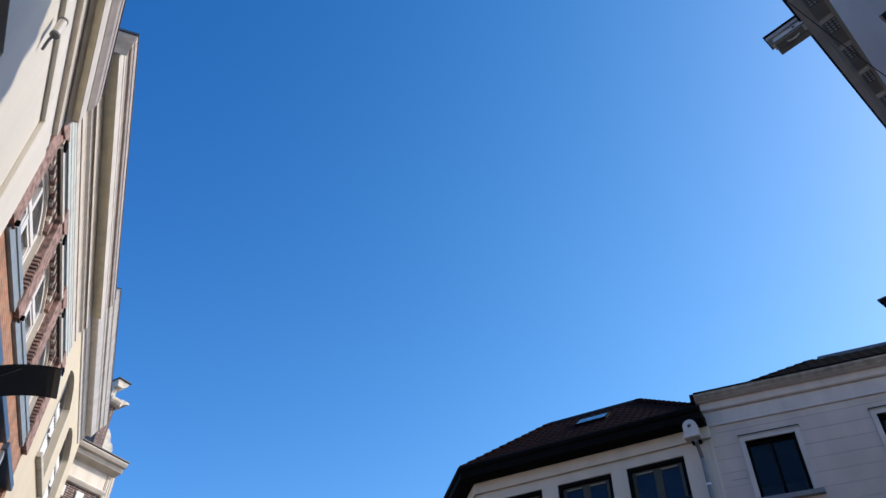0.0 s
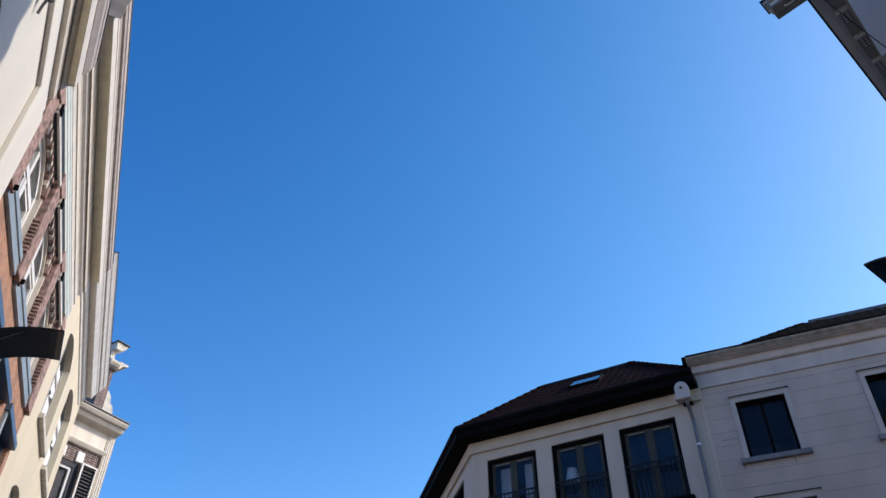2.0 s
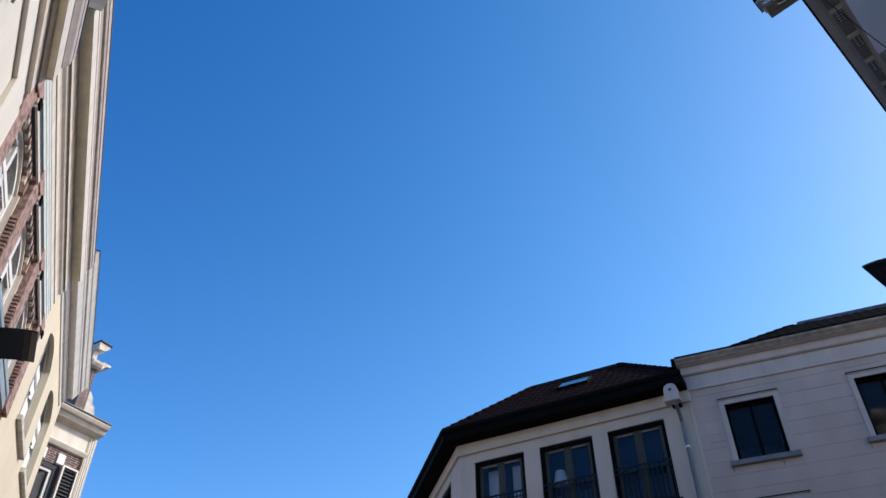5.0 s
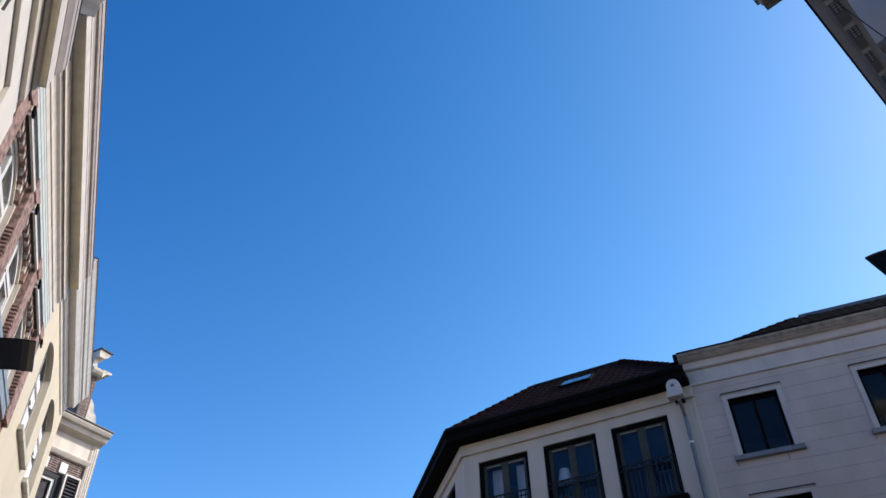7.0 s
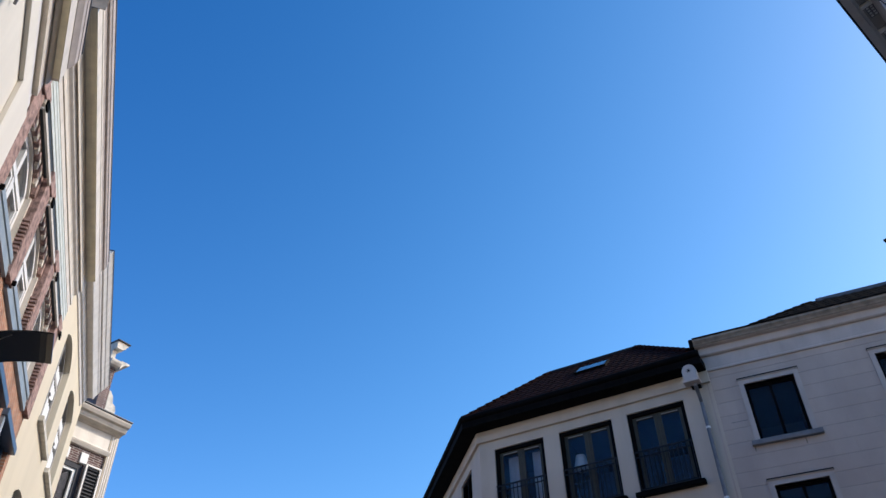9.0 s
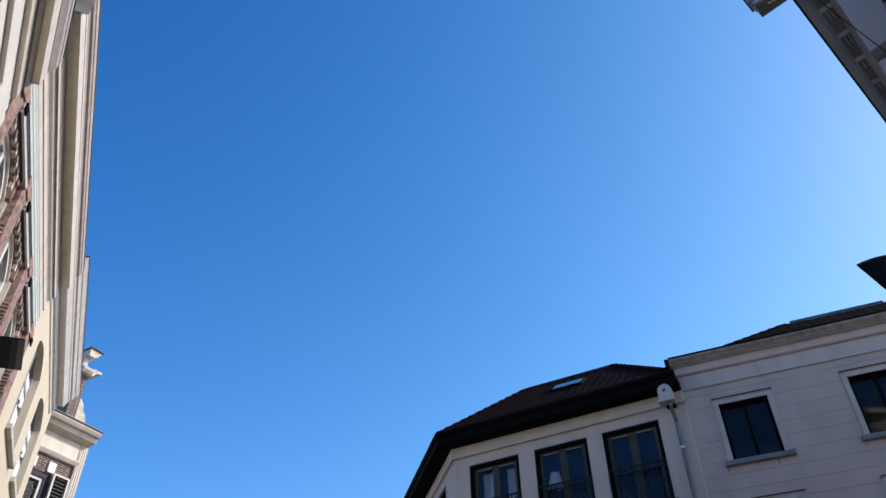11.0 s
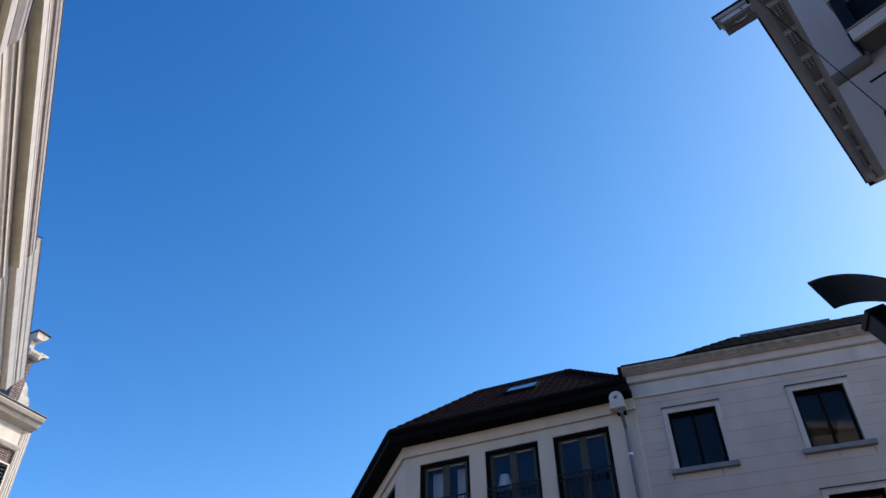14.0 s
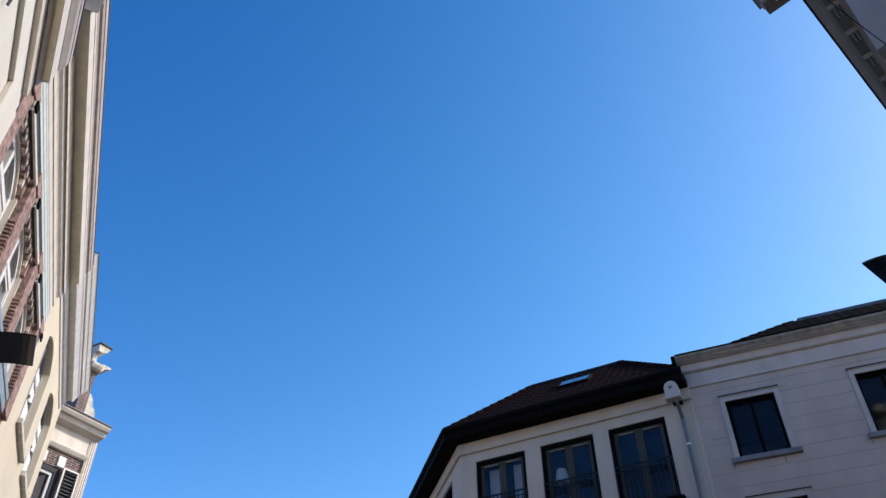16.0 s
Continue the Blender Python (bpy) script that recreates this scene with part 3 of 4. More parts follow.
sk.matrix_local = Matrix.Translation((-6.13, c3.y + 1.76 * math.cos(sa), ZE + 1.76 * math.sin(sa) + 0.09)) @ Matrix.Rotation(sa - math.pi / 2, 4, "X")
tagged(sk, "roof window in a dark metal frame")
pane(-0.45, 0.45, 0.05, 0.67, -0.025, sk, glass_material("roof_window_pane", (0.6, 0.7, 0.75)))

# rain-water head and downpipe in the angle of the two houses
pipe = thing("downpipe", B, "grey zinc downpipe under a white rounded rainwater head", "downpipe")
pb = bmesh.new()
tube(pb, [(-3.02, -0.56, 11.52), (-3.025, -0.54, 11.42), (-3.03, -0.32, 11.27), (-3.04, -0.14, 11.14), (-3.04, -0.12, 11.0), (-3.04, -0.12, 0.0)], 0.05, 12)
part("pipe", pb, ZINC, pipe)
for z in (10.4, 8.6, 6.8, 4.9, 3.0):
    rb = bmesh.new()
    tube(rb, [(-3.04, -0.12, z), (-3.04, -0.12, z + 0.05)], 0.062, 12)
    part("bracket", rb, TRIM_WHITE, pipe)
hb = bmesh.new()
prof = [(-3.25, 11.54), (-2.90, 11.54), (-2.90, 11.79)] + [(-3.075 + 0.175 * math.cos(a), 11.79 + 0.175 * math.sin(a)) for a in (math.pi * k / 12 for k in range(1, 12))] + [(-3.25, 11.79)]
f = [hb.verts.new((x, -0.68, z)) for x, z in prof]
b = [hb.verts.new((x, -0.46, z)) for x, z in prof]
hb.faces.new(f), hb.faces.new(b[::-1])
for i in range(len(prof)):
    hb.faces.new((f[i], b[i], b[(i + 1) % len(prof)], f[(i + 1) % len(prof)]))
part("rainwater_head", hb, STONE_TRIM, pipe, "white round-topped rainwater head")
part("base_moulding", boxes((-3.28, -2.87, -0.71, -0.44, 11.47, 11.54), bevel=0.015), STONE_TRIM, pipe)
part("hanger", boxes((-3.2, -2.96, -0.46, -0.002, 11.58, 11.64)), BLACK_WOOD, pipe)
sb = bmesh.new()
for k in range(3):
    a = math.pi * k / 3
    tube(sb, [(-3.08 + 0.055 * math.cos(a), -0.685, 11.79 + 0.055 * math.sin(a)), (-3.08 - 0.055 * math.cos(a), -0.685, 11.79 - 0.055 * math.sin(a))], 0.009, 6)
part("star", sb, BLACK_METAL, pipe, "small black star ornament")

# ---- brick house with a heavy painted cornice ----
C = facade(-110, 2.9)
house_c = thing("brick_house", C, "brick house with arched windows and a cream painted cornice", "house", "houses along the street")
C_L, C_R = 8.3, 15.15
PIERS = [(8.3, 8.68), (10.42, 10.82), (12.52, 12.92), (14.66, 15.15)]
BAYS = [(8.68, 10.42), (10.82, 12.52), (12.92, 14.66)]
Z_SILL, Z_SPRING, RISE, Z_HEAD = 8.93, 10.03, 0.36, 10.53
LOW = [(9.3, 10.75), (11.6, 13.05), (13.5, 14.9)]
holes = [(a, b, Z_SILL, Z_HEAD) for a, b in BAYS] + [(a, b, 5.4, 8.0) for a, b in LOW]
part("wall", holed_wall(C_L, C_R, 8.632, 12.0, 0.4, [h for h in holes if h[2] > 8]), PIER_BROWN, house_c)
part("lower_wall", holed_wall(C_L, C_R, 0, 8.63, 0.4, [h for h in holes if h[2] < 8]), BRICK_ORANGE, house_c, "orange brick lower wall")
for a, b in PIERS:
    part("pier", boxes((a, b, -0.09, -0.002, 8.64, 10.70), bevel=0.008), PIER_BROWN, house_c, "rough brown brick pier")
    # black block that stands in for the deep shadow under the cap
    part("cap_shadow", boxes((min(b + 0.02, C_R - 0.15), min(b + 0.17, C_R), -0.15, -0.122, 10.42, 10.54)), BLACK_WOOD, house_c, "black block for the shadow under the pier cap")
    part("pier_cap", boxes((a - 0.01, min(b + 0.20, C_R), -0.12, -0.004, 10.50, 10.72), bevel=0.012), PIER_BROWN, house_c)
part("pier_top", boxes((8.12, 8.52, -0.13, -0.002, 10.42, 11.25), bevel=0.008), PIER_BROWN, house_c, "rough brown brick pier")
for (a, b) in BAYS:
    win = part("arched_window", arch(a, b, Z_SPRING, RISE, Z_HEAD, 0.06, 0.4), PIER_BROWN, house_c, "cream arched window under striped brick voussoirs")
    mid, half = (a + b) / 2, (b - a) / 2
    r = (half * half + RISE * RISE) / (2 * RISE)
    part("arch_soffit", arc_band(a + 0.002, b - 0.002, Z_SPRING - 0.004, RISE, 0.06, 0.07, 0.34), CREAM_TRIM, win, "cream painted arch soffit")
    part("arch_frame", arc_band(a + 0.06, b - 0.06, Z_SPRING - 0.03, RISE - 0.02, 0.10, 0.11, 0.21), TRIM_WHITE, win)
    for x0, x1 in ((a, a + 0.06), (b - 0.06, b)):
        part("jamb_lining", boxes((x0, x1, 0.03, 0.34, Z_SILL, Z_SPRING)), CREAM_TRIM, win)
    for x0, x1 in ((a + 0.06, a + 0.15), (b - 0.15, b - 0.06), (mid - 0.055, mid + 0.055)):
        part("frame_post", boxes((x0, x1, 0.11, 0.21, Z_SILL + 0.09, Z_SPRING + (0.25 if x0 > a + 0.2 and x1 < b - 0.2 else 0.0)), bevel=0.006), TRIM_WHITE, win)
    part("transom", boxes((a + 0.15, b - 0.15, 0.10, 0.21, 9.66, 9.77), bevel=0.006), TRIM_WHITE, win)
    part("bottom_rail", boxes((a + 0.06, b - 0.06, 0.08, 0.21, Z_SILL, Z_SILL + 0.09), bevel=0.006), TRIM_WHITE, win)
    for x0, x1 in ((a + 0.17, mid - 0.07), (mid + 0.07, b - 0.17)):
        part("sash", frame_of(x0, x1, Z_SILL + 0.1, 9.65, 0.12, 0.17, 0.055), TRIM_WHITE, win, "white sash")
    pane(a + 0.1, b - 0.1, Z_SILL + 0.05, Z_SPRING + RISE - 0.06, 0.15, win)
    part("sill", run([(0.2, 8.928), (-0.055, 8.92), (-0.06, 8.80), (-0.04, 8.79), (-0.04, 8.70), (-0.055, 8.69), (-0.055, 8.57), (-0.002, 8.565), (-0.002, 8.84), (0.2, 8.84)], a - 0.1, b + 0.02), BLUE_GREY, win, "pale blue-grey moulded sill")
    part("sill_block", boxes((a - 0.13, a - 0.09, -0.15, -0.09, 8.63, 8.71), bevel=0.008), BLACK_WOOD, win)
    part("lintel_board", boxes((a - 0.02, b + 0.02, -0.12, -0.085, 10.41, 10.495)), CREAM_TRIM, win)
    part("stay", boxes((a + 0.02, a + 0.05, -0.12, 0.05, 10.35, 10.375)), TRIM_WHITE, win)
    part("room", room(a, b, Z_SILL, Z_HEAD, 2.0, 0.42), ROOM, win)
    n = 13
    for i in range(n):
        x = a + 0.05 + (b - a - 0.10) * i / (n - 1)
        z = Z_SPRING + RISE - r + math.sqrt(r * r - (x - mid) ** 2)
        part("voussoir", boxes((x - 0.048, x + 0.048, 0.012 if i % 2 else 0.0, 0.06, z + 0.005, Z_HEAD - 0.012)), CREAM_TRIM if i % 2 else PIER_BROWN, win)
    for i in range(9):
        part("toothing_brick", boxes((b - 0.05, b + 0.004, -0.085 + 0.01, 0.028, 9.0 + i * 0.075, 9.035 + i * 0.075)), PIER_BROWN, win)
for a, b in LOW:
    win = part("window", frame_of(a, b, 5.4, 8.0, 0.08, 0.2, 0.13, ((a + b) / 2,)), DARK_BLUE, house_c, "dark blue framed window")
    pane(a + 0.1, b - 0.1, 5.5, 7.9, 0.14, win)
    part("room", room(a, b, 5.4, 8.0, 2.0, 0.42), ROOM, win)
    part("lintel", boxes((a - 0.12, b + 0.12, -0.10, 0.08, 7.86, 8.0), bevel=0.01), DARK_BLUE, win)
    part("reveal_board", boxes((a - 0.10, a, -0.06, 0.08, 5.4, 7.86), bevel=0.008), BLUE_GREY, win)
    part("awning_edge", boxes((a + 0.02, a + 0.06, -0.05, 0.08, 5.4, 7.84)), LACE, win, "white louvre edge")
part("architrave", run([(0.0, 10.535), (-0.05, 10.535), (-0.05, 10.66), (-0.065, 10.67), (-0.065, 10.79), (0.0, 10.79)], C_L, C_R), SLATE, house_c, "dark slate blue architrave boards")
part("upper_architrave", run([(0.0, 10.792), (-0.08, 10.792), (-0.08, 10.90), (-0.09, 10.91), (-0.09, 11.02), (-0.098, 11.03), (-0.098, 11.11), (0.0, 11.11)], C_L, C_R), PALE_GREEN, house_c, "pale green-white architrave board")
part("frieze", boxes((C_L, C_R, -0.105, 0.0, 11.112, 11.30)), CREAM_TRIM, house_c, "cream painted frieze")
part("frieze_fillet", run([(0.0, 11.30), (-0.125, 11.302), (-0.125, 11.36), (-0.11, 11.38), (-0.11, 11.50), (0.0, 11.50)], C_L, C_R), CREAM_TRIM, house_c)
part("bed_moulding", run([(0.0, 11.502), (-0.110, 11.504), (-0.125, 11.534), (-0.175, 11.574), (-0.215, 11.688), (-0.235, 11.634), (-0.240, 11.708), (-0.255, 11.915), (-0.255, 11.95), (0.0, 11.95)], C_L, C_R), CREAM_TRIM, house_c)
part("cornice", run([(0.0, 11.952), (-0.255, 11.952), (-0.345, 11.973), (-0.350, 11.991), (-0.440, 11.991), (-0.445, 11.921), (-0.458, 11.880), (-0.464, 12.145), (-0.474, 12.151), (-0.470, 12.240), (0.4, 12.240), (0.4, 11.952)], C_L - 0.3, C_R), CREAM_TRIM, house_c, "deep cream cornice with a flat soffit")
part("gutter", run([(-0.470, 12.242), (-0.492, 12.318), (-0.528, 12.332), (-0.550, 12.394), (-0.560, 12.396), (-0.562, 12.551), (0.4, 12.551), (0.4, 12.242)], C_L - 0.3, C_R), TAUPE, house_c, "taupe moulded gutter")
part("soffit_board", run([(-0.262, 11.944), (-0.345, 11.964), (-0.352, 11.983), (-0.436, 11.983), (-0.436, 11.989), (-0.262, 11.95)], C_L - 0.28, C_R), OCHRE, house_c, "ochre painted soffit board")
# thin board whose brown puts the end face's shade into colour
part("cornice_end", boxes((C_L - 0.306, C_L - 0.301, -0.54, 0.0, 11.97, 12.5)), END_SHADE, house_c, "brown end board coloured as the shaded end face")
CT = 12.551
part("lead_cap", boxes((C_L - 0.32, C_R, -0.572, 0.4, CT + 0.002, CT + 0.05)), LEAD, house_c)
part("roof", prism([(C_L, 0.41), (C_R, 0.41), (C_R, 8), (C_L, 8)], 11.9, CT), LEAD, house_c)

# ---- pale yellow house ----
house_d = thing("yellow_house", C, "pale yellow plastered house with arched windows and a grey-white cornice", "house", "houses along the street")
D_L, D_R = 15.155, 22.0
D_WIN = [(16.6, 18.4, 9.40), (19.3, 21.1, 9.40), (16.6, 18.4, 5.75), (19.3, 21.1, 5.75)]
part("wall", holed_wall(D_L, D_R, 0, 12.4, 0.35, [(a, b, z, z + 2.4) for a, b, z in D_WIN]), YELLOW_WALL, house_d)
for a, b, z in D_WIN:
    win = part("arched_window", arch(a, b, z + 2.05, 0.28, z + 2.4, 0.0, 0.35), YELLOW_WALL, house_d, "segment-arched window with lace in a pale yellow wall")
    for x0, x1 in ((a, a + 0.10), (b - 0.10, b), ((a + b) / 2 - 0.04, (a + b) / 2 + 0.04)):
        part("frame_post", boxes((x0, x1, 0.14, 0.24, z + 0.1, z + (2.25 if a + 0.2 < x0 < b - 0.2 else 2.05))), SOFFIT_PAINT, win)
    part("transom", boxes((a + 0.1, b - 0.1, 0.14, 0.24, z + 1.45, z + 1.55)), SOFFIT_PAINT, win)
    part("bottom_rail", boxes((a, b, 0.14, 0.24, z, z + 0.1)), SOFFIT_PAINT, win)
    part("arch_frame", arc_band(a, b, z + 2.05, 0.28, 0.10, 0.14, 0.24), SOFFIT_PAINT, win)
    pane(a + 0.05, b - 0.05, z + 0.05, z + 2.25, 0.225, win, THIN_GLASS)
    for low, high in ((0.42, 1.0), (1.16, 1.82)):
        bm = bmesh.new()
        cols = []
        for i in range(73):
            x = a + 0.11 + (b - a - 0.22) * i / 72
            yy = 0.18 + 0.028 * math.sin(i * 1.05) + 0.008 * math.sin(i * 2.3)
            hem = low + 0.05 * abs(math.sin(i * math.pi / 9))
            cols.append([bm.verts.new((x, yy + d, z + q)) for d in (0, 0.008) for q in (hem, high)])
        for s0, e0 in zip(cols, cols[1:]):
            bm.faces.new((s0[0], e0[0], e0[1], s0[1])), bm.faces.new((s0[3], e0[3], e0[2], s0[2]))
        part("lace_curtain", bm, LACE, win, "white scalloped lace curtain")
    part("room", room(a, b, z, z + 2.4, 1.5, 0.4), ROOM, win)
    part("sill", boxes((a - 0.10, b + 0.14, -0.11, 0.14, z - 0.12, z), bevel=0.01), STONE_CREAM, win, "stone sill")
part("cornice", run([(0.0, 12.15), (-0.03, 12.16), (-0.05, 12.26), (-0.09, 12.27), (-0.13, 12.36), (-0.14, 12.42), (-0.26, 12.44), (-0.265, 12.40), (-0.29, 12.41), (-0.37, 12.57), (-0.40, 12.60), (-0.41, 12.66), (-0.45, 12.67), (-0.50, 12.76), (-0.52, 12.77), (-0.58, 12.87), (-0.60, 12.89), (0.35, 12.89), (0.35, 12.41), (0.0, 12.41)], D_L + 0.005, D_R - 0.5), GREY_TRIM, house_d, "grey-white moulded cornice")
part("lead_cap", boxes((D_L, D_R - 0.5, -0.61, 0.35, 12.892, 12.92)), LEAD, house_d)
part("roof", prism([(D_L, 0.36), (D_R, 0.36), (D_R, 8), (D_L, 8)], 12.3, 12.8), LEAD, house_d)

# ---- brick corner house beyond ----
G = facade(-58, 19.81) @ Matrix.Translation((-0.09, 0, -0.055))
house_g = thing("gabled_house", G, "red-brown brick corner house with a cream cornice and stone gable piece", "house", "houses along the street")
g0, g1 = 8.0, 12.98
part("wall", holed_wall(g0, g1, 0, 11.84, 0.35, [(10.95, 12.34, 8.6, 11.22)]), BRICK_RED, house_g)
part("frieze", boxes((g0, g1 + 0.02, -0.06, 0.3, 11.842, 12.36)), CREAM_TRIM, house_g, "cream frieze board")
part("frieze_moulding", run([(0, 11.68), (-0.08, 11.70), (-0.12, 11.78), (-0.13, 11.82), (-0.065, 11.87), (-0.062, 11.9), (0, 11.84)], g0, g1 + 0.03), CREAM_TRIM, house_g)
GP = [(0.3, 12.362), (-0.08, 12.365), (-0.14, 12.42), (-0.32, 12.44), (-0.35, 12.50), (-0.36, 12.56), (-0.46, 12.58), (-0.51, 12.66), (-0.52, 12.70), (0.3, 12.73)]
part("cornice", run(GP, g0, g1 + 0.22), CREAM_TRIM, house_g, "projecting cream cornice")
for x in (12.985, 13.055, 13.125):
    part("pilaster_bead", boxes((x, x + 0.03, -0.088, -0.076, 0, 12.34)), GREY_TRIM, house_g)
# the tan includes the shaded tone of the corner's side
part("corner_pilaster", boxes((12.93, 13.20, -0.075, 0.3, 0, 12.36), bevel=0.008), TAN_BOARD, house_g, "corner board in the tan of its shaded side")
part("lead_cap", boxes((g0, g1 + 0.24, -0.54, 0.3, 12.732, 12.76)), LEAD, house_g)
win = part("window", frame_of(10.95, 12.34, 8.6, 11.22, 0.02, 0.2, 0.15, (), 0.0), NAVY, house_g, "white sash window with an open louvred shutter")
part("sash", frame_of(11.10, 12.19, 8.75, 11.07, 0.06, 0.13, 0.085), TRIM_WHITE, win, "white sash")
part("sash_bar", boxes((11.185, 12.105, 0.05, 0.13, 9.85, 9.95)), TRIM_WHITE, win)
pane(11.0, 12.3, 8.65, 11.2, 0.14, win)
part("room", room(10.95, 12.34, 8.6, 11.22, 1.5, 0.4), ROOM, win)
for x in (11.55, 12.16):
    part("lintel_block", boxes((x, x + 0.24, -0.05, 0.02, 11.25, 11.56), bevel=0.01), TRIM_WHITE, house_g, "white lintel block")
sh = part("shutter", frame_of(12.36, 12.88, 8.6, 11.26, -0.13, -0.06, 0.05), GREY_TRIM, house_g, "dark louvred shutter with a pale frame")
part("shutter_back", boxes((12.40, 12.84, -0.075, -0.065, 8.64, 11.22)), DARK_SHUTTER, sh)
me = mesh_of("louvre", boxes((12.41, 12.83, -0.025, 0.025, 0, 0.014)), DARK_SHUTTER)
for i in range(26):
    ob = new("louvre", me)
    ob.parent = sh
    ob.matrix_local = Matrix.Translation((0, -0.10, 8.68 + i * 0.098)) @ Matrix.Rotation(radians(35), 4, "X")
corner_g = G @ Vector((g1, 0, 0))
SIDE = Matrix.Translation(corner_g) @ Matrix.Rotation(radians(116.8), 4, "Z")
ginv = G.inverted()
for nm, bm, mat in (("side_wall", boxes((0, 14, 0, 0.35, 0, 11.84)), BRICK_RED), ("side_frieze", boxes((0, 14, -0.06, 0.3, 11.842, 12.36)), CREAM_TRIM),
                    ("corner_board", boxes((0.0, 0.35, -0.08, 0.0, 0, 11.84)), CREAM_TRIM), ("side_cornice", run([(y * (0.45 if y < 0 else 1), z) for y, z in GP], -0.05, 14), CREAM_TRIM)):
    ob = new(nm, mesh_of(nm, bm, mat))
    ob.parent = house_g
    ob.matrix_local = ginv @ SIDE
part("roof", prism([(g0, 0.31), (g1, 0.31), (g1 + 3, 6), (g0 + 3, 9)], 12.0, 12.72), LEAD, house_g)
part("gable_pier", boxes((12.34, 12.66, 0.3, 1.1, 12.72, 14.62)), BRICK_RED, house_g, "brick gable pier")
part("gable_console", run([(0.20, 14.62), (0.12, 14.66), (0.06, 14.74), (0.05, 14.82), (1.12, 14.82), (1.12, 14.62)], 12.30, 12.68), STONE_CREAM, house_g, "weathered stone console")


def profile_block(name, outline, y0, y1, label):
    """An (x, z) outline drawn through the depth of the gable."""
    gs = bmesh.new()
    f = [gs.verts.new((x, y0, z)) for x, z in outline]
    b = [gs.verts.new((x, y1, z)) for x, z in outline]
    gs.faces.new(f), gs.faces.new(b[::-1])
    for i in range(len(outline)):
        gs.faces.new((f[i], b[i], b[(i + 1) % len(outline)], f[(i + 1) % len(outline)]))
    return part(name, gs, STONE_CREAM, house_g, label)


profile_block("gable_scroll", [(12.683, 14.58), (12.70, 14.62), (12.76, 14.72), (12.85, 14.79), (12.98, 14.83), (12.99, 14.89), (12.683, 14.89)], 0.10, 1.0, "scrolled stone bracket")
profile_block("gable_neck", [(12.42, 14.822), (12.68, 14.822), (12.67, 14.90), (12.58, 14.95), (12.56, 15.28), (12.42, 15.28)], 0.36, 1.1, "stone gable neck")
profile_block("gable_cap", [(12.42, 15.282), (12.62, 15.282), (12.68, 15.33), (12.74, 15.36), (12.77, 15.44), (12.81, 15.47), (12.81, 15.53), (12.40, 15.53), (12.40, 15.40)], 0.16, 1.2, "flared stone gable cap")
part("cap_slab", boxes((12.36, 12.86, 0.10, 1.28, 15.532, 15.575), bevel=0.02), LEAD, house_g)
profile_block("gable_volute", [(12.70, 12.762), (13.02, 12.762), (13.10, 12.86), (13.06, 12.98), (12.98, 13.03), (13.04, 13.16), (13.08, 13.34), (13.02, 13.50), (12.92, 13.56), (12.86, 13.78), (12.74, 13.92), (12.70, 13.92)], 0.34, 0.72, "pale weathered stone volute")

# ---- cream house beside the brick one ----
F = facade(-117.5, 1.74)
house_f = thing("cream_house", F, "cream plastered house with panelled wall and moulded cornice", "house", "houses along the street")
F_L, F_R = -1.2, 8.56
F_HOLE = (3.0, 5.25, 4.9, 7.6)
part("wall", holed_wall(F_L, F_R, 0, 10.9, 0.35, [F_HOLE]), CREAM_WALL, house_f)
win = part("window", frame_of(3.0, 5.25, 4.9, 7.6, 0.1, 0.22, 0.1, (4.125,)), BLACK_WOOD, house_f, "dark window in a cream wall")
pane(3.1, 5.15, 5.0, 7.5, 0.15, win)
part("room", room(3.0, 5.25, 4.9, 7.6, 1.5, 0.4), ROOM, win)
part("corner_pilaster", boxes((7.59, 8.555, -0.06, -0.002, 0, 9.68), bevel=0.006), CREAM_WALL, house_f)
part("top_margin", boxes((F_L, 7.588, -0.06, -0.002, 9.32, 9.68), bevel=0.006), CREAM_WALL, house_f)
part("architrave", run([(-0.002, 9.69), (-0.025, 9.729), (-0.030, 9.911), (-0.002, 9.93)], F_L, F_R), GREY_TRIM, house_f)
part("cornice", run([(-0.002, 10.08), (-0.068, 10.060), (-0.078, 10.060), (-0.080, 10.348), (-0.105, 10.315), (-0.135, 10.347), (-0.150, 10.425), (-0.155, 10.428), (-0.250, 10.436), (-0.253, 10.373), (-0.262, 10.350), (-0.266, 10.724), (-0.002, 10.724)], F_L, 8.52, 0.0, 0.15), CREAM_TRIM, house_f, "cream and grey moulded cornice")
part("gutter", run([(-0.266, 10.726), (-0.275, 10.729), (-0.305, 10.784), (-0.340, 10.840), (-0.352, 10.955), (-0.360, 10.956), (-0.362, 11.094), (0.34, 11.094), (0.34, 10.902), (-0.002, 10.902), (-0.002, 10.726)], F_L, 8.52, 0.0, 0.15), TAUPE, house_f, "taupe moulded gutter")
part("soffit_board", run([(-0.157, 10.420), (-0.247, 10.428), (-0.247, 10.434), (-0.157, 10.426)], F_L, 8.44), OCHRE, house_f, "ochre painted soffit board")
part("lead_cap", boxes((F_L, 8.45, -0.375, 0.34, 11.096, 11.124)), LEAD, house_f)
part("roof", prism([(F_L, 0.36), (F_R, 0.36), (F_R, 7), (F_L, 7)], 10.2, 10.93), LEAD, house_f)
flood = thing("wall_lamp", F @ Matrix.Translation((5.86, 0, 8.88)), "small pale tube lamp on a wall arm", "wall lamp")
fb = bmesh.new()
tube(fb, [(0.12, -0.042, -0.18), (0.06, -0.06, -0.10), (0, -0.09, 0.0)], 0.016, 8)
part("arm", fb, ZINC, flood)
hbm = bmesh.new()
tube(hbm, [(0, -0.10, 0.0), (0, -0.10, 0.27)], 0.045, 14)
